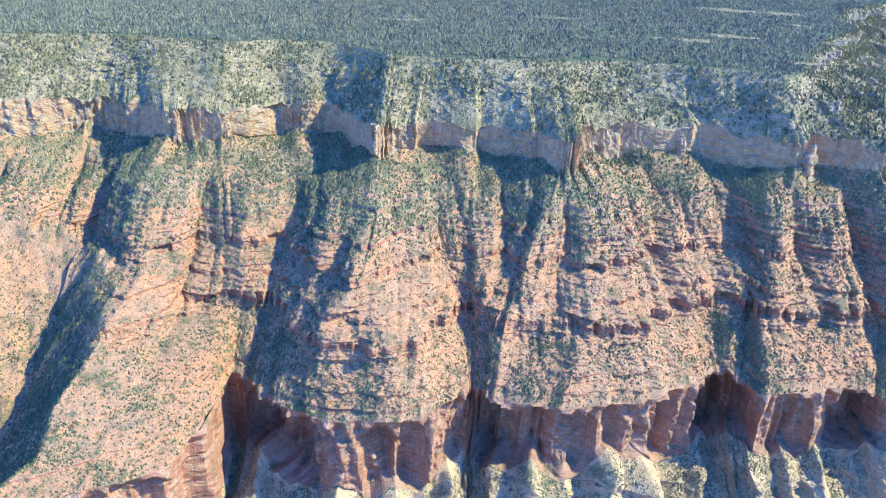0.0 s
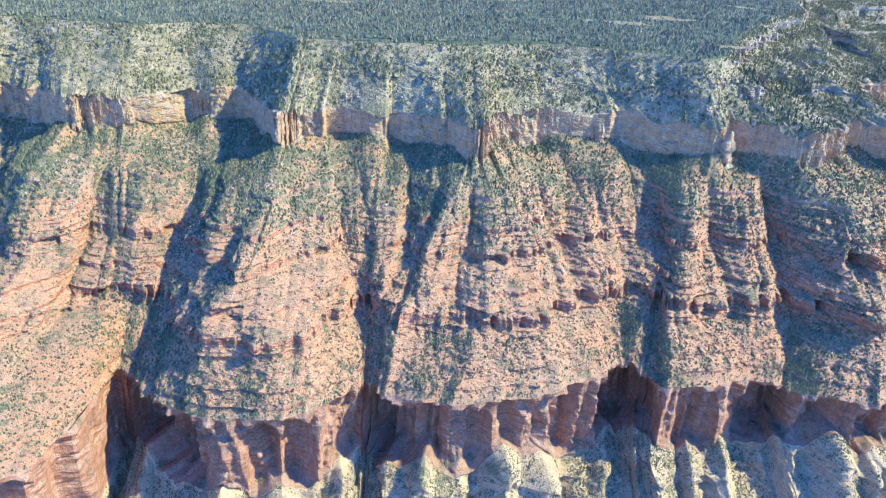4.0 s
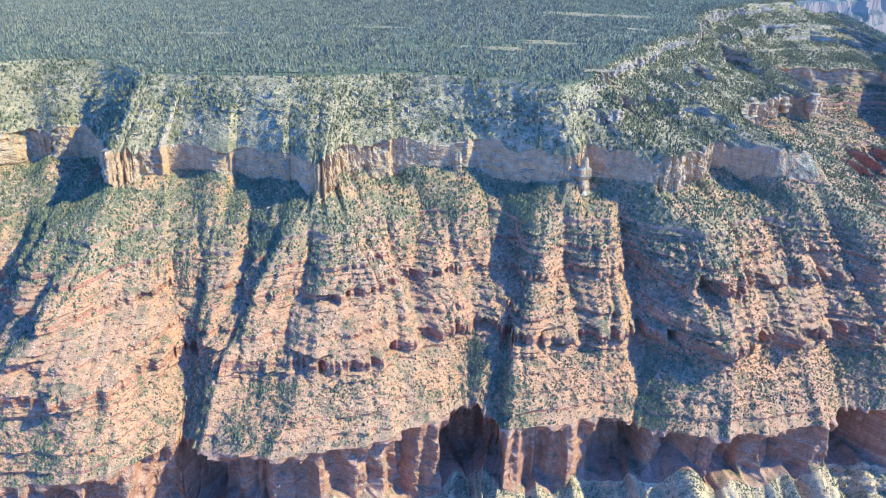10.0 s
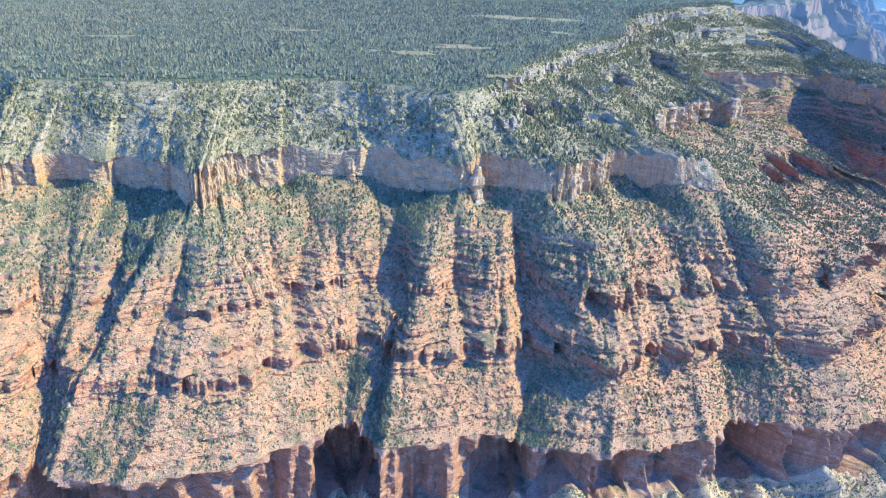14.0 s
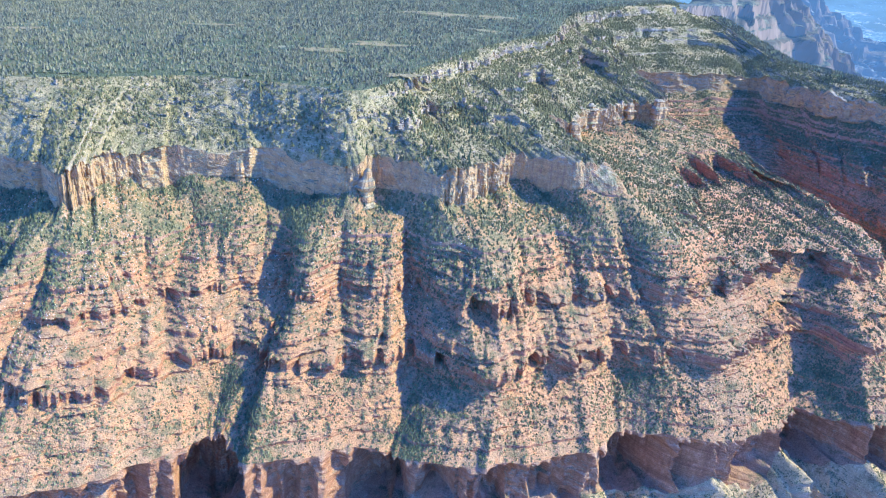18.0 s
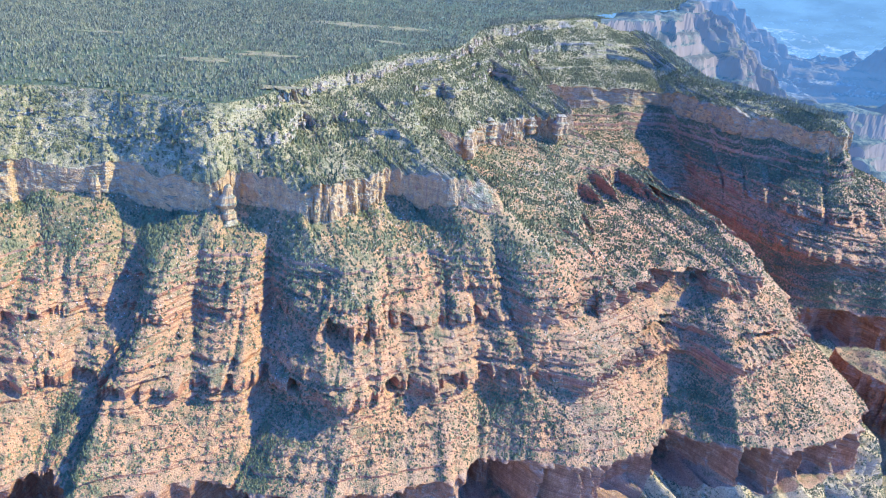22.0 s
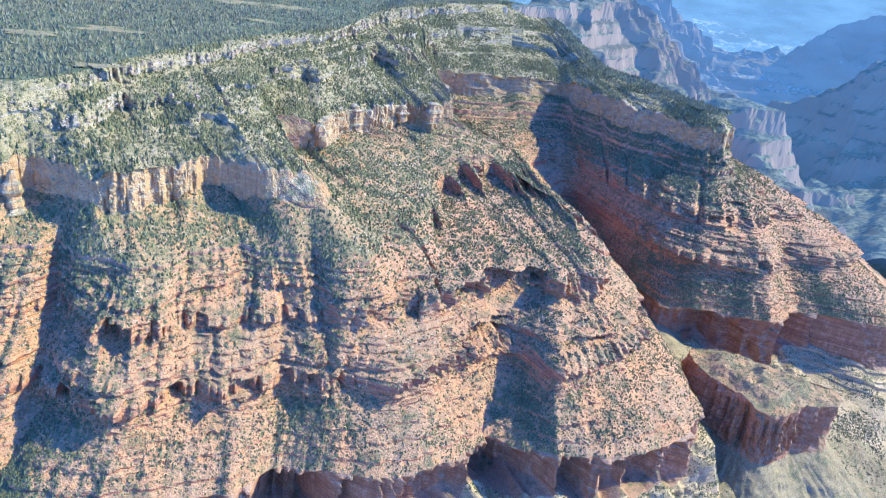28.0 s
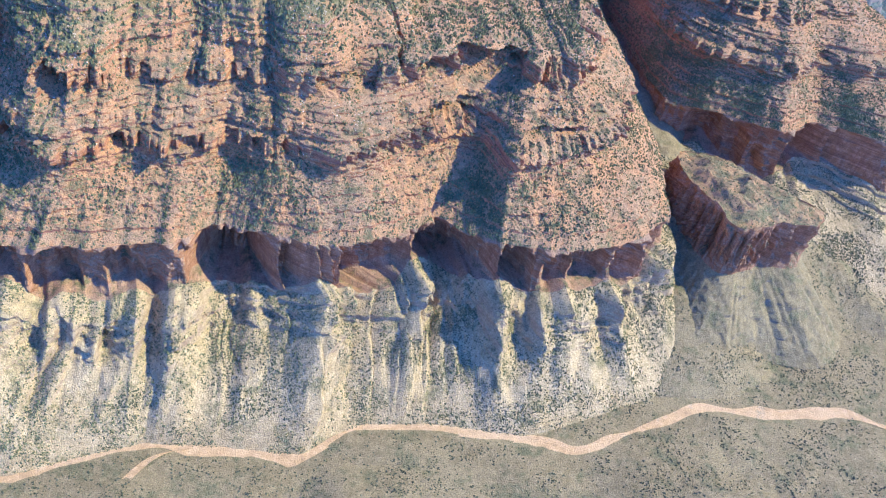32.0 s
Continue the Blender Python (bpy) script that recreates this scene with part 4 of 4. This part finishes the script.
far_grid = (far_grid + middle).transpose(1, 0, 2)[::-1]
for name, part_grid, (mat_name, base, haze_glow, cliff_tone), label in (
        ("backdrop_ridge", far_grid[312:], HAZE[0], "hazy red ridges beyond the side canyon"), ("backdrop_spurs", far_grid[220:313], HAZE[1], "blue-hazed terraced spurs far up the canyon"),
        ("backdrop_canyon", far_grid[:221], HAZE[2], "distant canyon flats and mesas under painted pale blue haze")):
    tagged(sheet(name, part_grid[:, ::-1], hazy(mat_name, base, haze_glow, 1.0, cliff_tone)), label, "distance", kind="structure")


# ---- woods and scrub ----
rng = np.random.default_rng(7)


def on_sheet(grid, number, density, west=0.0):
    """Random places on a sheet, by area and by density(x, y, z, up), thicker on damp slopes that face west."""
    a, b, c = grid[:-1, :-1], grid[1:, :-1], grid[:-1, 1:]
    n = np.cross(b - a, c - a)
    size = np.linalg.norm(n, axis=-1)
    up = np.abs(n[..., 2]) / np.maximum(size, 1e-6)
    mid = 0.25 * (a + b + c + grid[1:, 1:])
    wgt = (size * up * density(mid[..., 0], mid[..., 1], mid[..., 2], up) * (1 + west * np.clip(-n[..., 0] / np.maximum(size, 1e-6) * 2.5, 0, 1))).ravel()
    pick = rng.choice(len(wgt), number, p=wgt / wgt.sum())
    u, v = rng.random((2, number, 1))
    a, b, c = (g.reshape(-1, 3)[pick] for g in (a, b, c))
    return a + u * (b - a) + v * (c - a)


def clumps(name, places, wide, tall, mat, sides=4, cone=False):
    """Many small crowns in one mesh: an uneven ring low down and a leaning tip."""
    n = len(places)
    turn = rng.random((n, 1)) * 6.28 + np.arange(sides)[None] * 2 * np.pi / sides
    r = wide[:, None] * (0.75 + 0.5 * rng.random((n, sides)))
    lift = tall[:, None] * ((0.08 if cone else 0.0) + 0.16 * rng.random((n, sides))) - 0.3
    ring = np.stack([places[:, :1] + r * np.cos(turn), places[:, 1:2] + r * np.sin(turn), places[:, 2:] + lift], -1)
    tip = places + np.stack([0.2 * wide * rng.standard_normal(n), 0.2 * wide * rng.standard_normal(n), tall], -1)
    verts = np.concatenate([ring, tip[:, None]], 1).reshape(-1, 3)
    base = np.arange(n)[:, None] * (sides + 1)
    k = np.arange(sides)
    up = np.stack([base + k, base + (k + 1) % sides, np.broadcast_to(base + sides, (n, sides))], -1)
    return mesh_from(name, verts, up.reshape(-1, 3), mat)


def patchy(x, y, z, size, seed, least=0.02):
    return np.clip(0.5 + 0.9 * fbm(x / size, y / size, z / size, 3, seed), least, 2)


CLEARINGS = [(664, 1738, 80, 32), (560, 1640, 45, 22), (860, 2250, 95, 42), (1010, 2250, 60, 30), (300, 1900, 60, 26), (705, 1440, 40, 20), (-100, 1800, 60, 26), (950, 2000, 40, 24)]


def clear_of(x, y):
    open_ground = np.zeros(x.shape, bool)
    for cx0, cy0, rx, ry in CLEARINGS:
        open_ground |= ((x - cx0) / rx) ** 2 + ((y - cy0) / ry) ** 2 < 1
    return ~open_ground | (rng.random(x.shape) < 0.12)


M_GRASS = rock("dry_grass", [(0.27, 0.203, 0.0825), (0.33, 0.247, 0.105)], [(0.27, 0.203, 0.0825), (0.33, 0.247, 0.105)], (0.16, 0.17, 0.06), green=0.5, rubble=0.4)
for cx0, cy0, rx, ry in CLEARINGS:
    a = np.linspace(0, 2 * np.pi, 33)[:-1]
    wob = 0.9 + 0.5 * fbm(np.cos(a) * 2 + cx0, np.sin(a) * 2, 0, 3, 99)
    ring = np.stack([cx0 + rx * wob * np.cos(a), cy0 + ry * wob * np.sin(a)], 1)
    pts = np.concatenate([ring, 0.5 * (ring + (cx0, cy0)), [(cx0, cy0)]])
    pts = np.column_stack([pts, plateau_height(pts[:, 0], pts[:, 1]) + 1.2])
    k = np.arange(32)
    tri = np.concatenate([np.stack([k, (k + 1) % 32, 32 + k], 1), np.stack([(k + 1) % 32, 32 + (k + 1) % 32, 32 + k], 1), np.stack([32 + k, 32 + (k + 1) % 32, np.full(32, 64)], 1)])
    tagged(mesh_from("meadow", pts, tri, M_GRASS), "golden dry-grass clearing among the pines", "meadow", kind="structure")
# woods on the plateau
tx, ty = rng.uniform(-1700, 2900, 540000), rng.uniform(1300, 4600, 540000)
d = off_line(tx, ty, rim[:49])
keep = inside(tx, ty, edge) & (d > 6) & clear_of(tx, ty) & (rng.random(len(tx)) < np.clip(0.25 + d / 160, 0, 1) * np.where(ty > 2600, 0.45, 1.0) * np.clip(0.95 + 0.5 * fbm(tx / 90, ty / 90, 0, 3, 101), 0.15, 1))
keep &= (tx > -1050 - (ty - 1300) * 0.45) & (tx < 900 + (ty - 1300) * 1.0)
tx, ty = tx[keep][:130000], ty[keep][:130000]
tall = rng.uniform(4, 8, len(tx))
tagged(clumps("forest", np.stack([tx, ty, plateau_height(tx, ty) - 0.5], -1), tall * rng.uniform(0.3, 0.42, len(tx)), tall, M_PINE, 3, True), "dense dark pine forest on the plateau", "forest", kind="stuff")
near_view = lambda x: ((x > -900) & (x < 2400))
p = on_sheet(cap, 26000, lambda x, y, z, up: near_view(x) * (up > 0.3) * patchy(x, y, z, 60, 103, 0.15) ** 1.3 * (1 + (x > 640)))
tall = rng.uniform(2.6, 6.5, len(p))
tagged(clumps("slope_pines", p, tall * rng.uniform(0.4, 0.6, len(p)), tall, M_SLOPE_PINE, 4, True), "scattered pines and firs on the limestone slope", "trees", kind="stuff")
p = on_sheet(shelf, 9000, lambda x, y, z, up: near_view(x) * patchy(x, y, z, 50, 118, 0.3) * (1 + 3 * (x > 1300)))
tall = rng.uniform(4, 9, len(p))
tagged(clumps("rim_pines", p, tall * rng.uniform(0.22, 0.32, len(p)), tall, M_PINE, 3, True), "pines along the plateau's edge", "trees", kind="stuff")
p = on_sheet(np.concatenate([cap, pale[-3:]], 0), 52000, lambda x, y, z, up: near_view(x) * (up > 0.3) * patchy(x, y, z, 40, 104, 0.3))
wide = rng.uniform(0.8, 2.1, len(p))
tagged(clumps("slope_shrubs", p, wide, wide * 1.3, M_DRY_SHRUB, 3), "low scrub on the limestone slope", "shrubs", kind="stuff")
p = on_sheet(main, 84000, lambda x, y, z, up: np.clip((z - 560) / 60, 0, 1) * near_view(x) * (up > 0.22) * patchy(x, y, z, 45, 105, 0.5), west=2.5)
wide = 0.9 + 2.2 * rng.random(len(p)) ** 1.5
tagged(clumps("talus_shrubs", p, wide, wide * 1.5, M_SHRUB, 3), "junipers and scrub on the talus slope", "shrubs", kind="stuff")
p = on_sheet(main, 26000, lambda x, y, z, up: np.clip((z - 480) / 120, 0, 1) * near_view(x) * (up > 0.3) * patchy(x, y, z, 70, 117))
wide = rng.uniform(0.4, 1.3, len(p))
tagged(clumps("talus_stones", p, wide, wide * 0.9, M_STONE), "pale sandstone blocks strewn over the talus slope", "stones", kind="stuff")
p = on_sheet(main, 210000, lambda x, y, z, up: (z < 612) * near_view(x) * (up > 0.3) * patchy(x, y, z, 35, 106, 0.35) * (1 + 1.6 * (z < 478)), west=5.0)
wide = 0.55 + 1.8 * rng.random(len(p)) ** 2
tagged(clumps("ledge_shrubs", p, wide, wide * 1.4, M_SHRUB, 3), "small junipers dotted over the red ledges", "shrubs", kind="stuff")
p = on_sheet(low, 62000, lambda x, y, z, up: ((x > 600) & (x < 2300) | (x > -500) & (x < 600) & (z > 230)) * (up > 0.4) * patchy(x, y, z, 35, 107))
wide = 0.6 + 1.5 * rng.random(len(p)) ** 1.5
tagged(clumps("lower_shrubs", p, wide, wide * 1.1, M_SCRUB, 3), "grey-green scrub on the lower slope", "shrubs", kind="stuff")
p = on_sheet(butte[:43], 900, lambda x, y, z, up: 1.0 + 0 * x)
wide = rng.uniform(0.7, 1.7, len(p))
tagged(clumps("butte_shrubs", p, wide, wide * 1.3, M_SHRUB), "small shrubs on top of the butte", "shrubs", kind="stuff")
floor_grid = np.stack([fx, fy, fz], -1)
p = on_sheet(floor_grid, 30000, lambda x, y, z, up: ((x > 650) & (x < 2350) & (y > 480) & (y < np.where(x > 1650, 1350, 870)) & (np.abs(y - np.interp(x, wash_line[:, 0], wash_line[:, 1])) > 14)) * patchy(x, y, z, 40, 108))
wide = 0.7 + 1.6 * rng.random(len(p)) ** 1.5
tagged(clumps("valley_shrubs", p, wide, wide * 1.0, M_SAGE, 3), "sage scrub on the valley floor", "shrubs", kind="stuff")


# ---- rock towers, boulders and single pines ----
def tower(name, height, radius, seed, mat, lean=0.0):
    """A weathered column of rock: stacked beds of uneven width, cracked and blunt."""
    rows, cols = 26, 22
    k = np.linspace(0, 1, rows)[:, None]
    a = np.linspace(0, 2 * np.pi, cols, endpoint=False)[None]
    beds = 1 + 0.16 * np.round(2 * fbm(k * 6, 0, seed, 2, seed))
    r = radius * (1.25 - 0.65 * k ** 1.5) * beds * (1 + 0.35 * fbm(np.cos(a) * 1.4, np.sin(a) * 1.4, k * 1.5 + seed, 3, seed + 1))
    r = r * np.clip((1.02 - k) * 9, 0.05, 1) ** 0.5
    grid = np.stack([r * np.cos(a) + lean * k, r * np.sin(a), height * k + 0 * a], -1)
    i = np.arange(rows * cols).reshape(rows, cols)
    j = np.roll(i, -1, 1)
    q = np.stack([i[:-1], j[:-1], j[1:], i[1:]], -1).reshape(-1, 4)
    return mesh_from(name, grid.reshape(-1, 3), q, mat)


TOWERS = [(1074, 1572, 672, 44, 11), (1045, 1590, 680, 36, 9), (1118, 1690, 684, 40, 12), (1150, 1712, 684, 44, 13), (980, 1655, 690, 26, 10), (1330, 1772, 684, 46, 14),
          (1262, 1768, 682, 38, 10), (905, 1668, 694, 22, 9), (648, 1217, 652, 62, 10), (631, 1224, 656, 52, 8), (446, 1284, 660, 44, 9), (1838, 1500, 428, 24, 7)]
for n, (tx0, ty0, tz0, high, wide0) in enumerate(TOWERS):
    tower_ob = tower("rock_tower", high, wide0, 11 * n + 3, M_PALE if n < 11 else M_SUPAI, lean=2.0 * math.sin(n))
    tower_ob.matrix_world = pose(tx0, ty0, tz0, 0, 0, 40 * n)
    tagged(tower_ob, "weathered cream rock tower standing against the pale cliff" if n < 11 else "small red rock knob on the bench above the red cliff", "rock tower", "rock towers" if n < 11 else "")


# knobs of red rock that stand out of the shaded side canyon into the sun
KNOBS = [(1916, 2048, 575, 52, 20), (1934, 2022, 560, 44, 17), (1880, 1985, 540, 36, 14), (1846, 1707, 480, 44, 16), (1868, 1760, 500, 40, 15), (1822, 1650, 455, 30, 13),
         (1893, 1880, 530, 44, 18), (1905, 1800, 540, 36, 15)]
for n, (tx0, ty0, tz0, high, wide0) in enumerate(KNOBS):
    knob = tower("rock_tower", high, wide0, 17 * n + 5, M_SUPAI, lean=3.0 * math.sin(2 * n))
    knob.matrix_world = pose(tx0, ty0, tz0, 0, 0, 55 * n)
    tagged(knob, "ragged red rock knob rising from the shaded side canyon", "rock tower", "red rock knobs")


def boulder_mesh(seed):
    bm = bmesh.new()
    bmesh.ops.create_icosphere(bm, subdivisions=2, radius=1)
    for v in bm.verts:
        v.co *= 1 + 0.35 * noise.noise(v.co * 1.3 + Vector((seed, 0, 0)))
        v.co.z *= 0.7
    me = bpy.data.meshes.new("boulder")
    bm.to_mesh(me)
    bm.free()
    me.materials.append(M_PALE)
    return me


boulder_kinds = [boulder_mesh(k * 4.7) for k in range(4)]
bp = on_sheet(main, 140, lambda x, y, z, up: ((z > 615) & (x > -500) & (x < 1500)) * (up > 0.4) * patchy(x, y, z, 70, 111) ** 3)
for n, (bx0, by0, bz0) in enumerate(bp):
    ob = new("boulder", boulder_kinds[n % 4])
    size = float(rng.uniform(1.6, 4.2))
    ob.matrix_world = pose(bx0, by0, bz0 + 0.15 * size, 0, 0, 57 * n) @ Matrix.Diagonal((size, size * 0.8, size, 1))
    tagged(ob, "fallen cream sandstone boulder on the talus slope", "boulder", "fallen boulders")


M_CREAM = rock("cream_limestone", [(0.50, 0.355, 0.19), (0.60, 0.45, 0.26)], [(0.45, 0.325, 0.17), (0.54, 0.41, 0.23)], GREEN, green=0.15, stain=(0.34, 0.25, 0.17))


def outcrop(seed):
    """A broken limestone outcrop: two or three squarish beds, one set back on the other."""
    pick = random.Random(seed)
    root = tagged(new("rock_outcrop"), "broken cream limestone outcrop on the scrubby upper slope", "rock outcrop", "limestone outcrops")
    level = -0.5
    for k in range(pick.choice((2, 3, 3))):
        high = pick.uniform(0.35, 0.7)
        bm = bmesh.new()
        made = bmesh.ops.create_cube(bm, size=1)["verts"]
        wide, deep = pick.uniform(1.1, 1.7) * (1 - 0.2 * k), pick.uniform(0.8, 1.3) * (1 - 0.2 * k)
        off = Vector((pick.uniform(-0.2, 0.2), pick.uniform(-0.2, 0.2), level + high / 2))
        for v in made:
            v.co = Vector((v.co.x * wide, v.co.y * deep, v.co.z * high)) + off + Vector([pick.uniform(-0.13, 0.13) for _ in range(3)])
        bmesh.ops.subdivide_edges(bm, edges=bm.edges[:], cuts=1)
        for v in bm.verts:
            v.co += 0.13 * noise.noise_vector(v.co * 2.1 + Vector((seed, 0, 0)))
        me = bpy.data.meshes.new("rock_bed")
        bm.to_mesh(me)
        bm.free()
        me.materials.append(M_CREAM)
        new("rock_bed", me).parent = root
        level += high * 0.92
    return root


outcrops, own_spots = [outcrop(k + 3) for k in range(6)], []
crag_spots = on_sheet(cap, 150, lambda x, y, z, up: ((x > -700) & (x < 900)) * (up > 0.25) * patchy(x, y, z, 90, 115, 0.1))
ledge_cols = np.flatnonzero((at > 29) & (at < 47))
rim_crags = np.array([cap[row, col] for row, col in zip(np.concatenate([rng.integers(7, 15, 90), rng.integers(40, 48, 50)]), rng.choice(ledge_cols, 140))])      # two crag bands under the receding rim
for n, (bx0, by0, bz0) in enumerate(np.concatenate([crag_spots, rim_crags])):
    size = float(rng.uniform(2.4, 5.5) if n < 150 else rng.uniform(4, 8.5))
    spot = pose(bx0, by0, bz0 - 0.15 * size, 0, 0, float(rng.uniform(-75, -35))) @ Matrix.Diagonal((size, size, size * float(rng.uniform(0.7, 1.2)), 1))
    if n >= 6:
        copy_thing(outcrops[n % 6], spot)
    else:
        own_spots.append(spot)
for ob, spot in zip(outcrops, own_spots):      # the first six last, so that the copies take no size from them
    ob.matrix_world = spot


def pine(height):
    """A tapered trunk and a crown of ragged drooping whorls."""
    root = tagged(new("pine_tree"), "tall dark green conifer on the rocky slope", "tree", "single conifers")
    ring = np.linspace(0, 2 * np.pi, 7)[:-1]
    verts, faces = [], []
    for k, (z, r) in enumerate(((-0.6, 0.028), (0.5, 0.018), (0.97, 0.004))):
        verts += [(r * height * math.cos(a), r * height * math.sin(a), z * height if k else -0.6) for a in ring]
    for k in (0, 1):
        faces += [(6 * k + i, 6 * k + (i + 1) % 6, 6 * k + 6 + (i + 1) % 6, 6 * k + 6 + i) for i in range(6)]
    trunk = mesh_from("trunk", verts, faces, M_BARK)
    trunk.parent = root
    verts, faces = [], []
    for k in range(9):
        z = height * (0.14 + 0.84 * (k / 9) ** 0.9)
        reach = height * 0.21 * (1 - k / 9.3) * random.uniform(0.85, 1.15)
        n0 = len(verts)
        sides = 9
        for i in range(sides):
            a = 2 * math.pi * (i + 0.5 * (k % 2)) / sides + random.uniform(-0.2, 0.2)
            r = reach * (1.0 if i % 2 else 0.55) * random.uniform(0.8, 1.15)
            verts.append((r * math.cos(a), r * math.sin(a), z - height * 0.05 * random.uniform(0.6, 1.5)))
        verts.append((0, 0, z + height * 0.15))
        faces += [(n0 + i, n0 + (i + 1) % sides, n0 + sides) for i in range(sides)]
    crown = mesh_from("crown", verts, faces, M_FIR)
    crown.parent = root
    return root


M_BARK = rock("bark", [(0.16, 0.11, 0.08), (0.22, 0.15, 0.1)], [(0.16, 0.11, 0.08), (0.22, 0.15, 0.1)], (0.1, 0.08, 0.05), green=0.0)
M_FIR = leafy("fir_needles", (0.035, 0.055, 0.03), (0.07, 0.09, 0.045))
pines = [pine(h) for h in (9.0, 11.5, 14.0)]
pp = on_sheet(cap, 90, lambda x, y, z, up: ((x > 560) & (x < 860) & (z < 790) & (y < 1420)) * (up > 0.3) * patchy(x, y, z, 30, 113))
pq = on_sheet(main, 60, lambda x, y, z, up: ((z > 628) & (x > 100) & (x < 1150)) * (up > 0.3) * patchy(x, y, z, 50, 114) ** 2)
for n, (px0, py0, pz0) in enumerate(np.concatenate([pp, pq])):
    spot = pose(px0, py0, pz0 - 0.2, 0, 0, 83 * n)
    if n < 3:
        pines[n].matrix_world = spot
    else:
        copy_thing(pines[n % 3], spot)
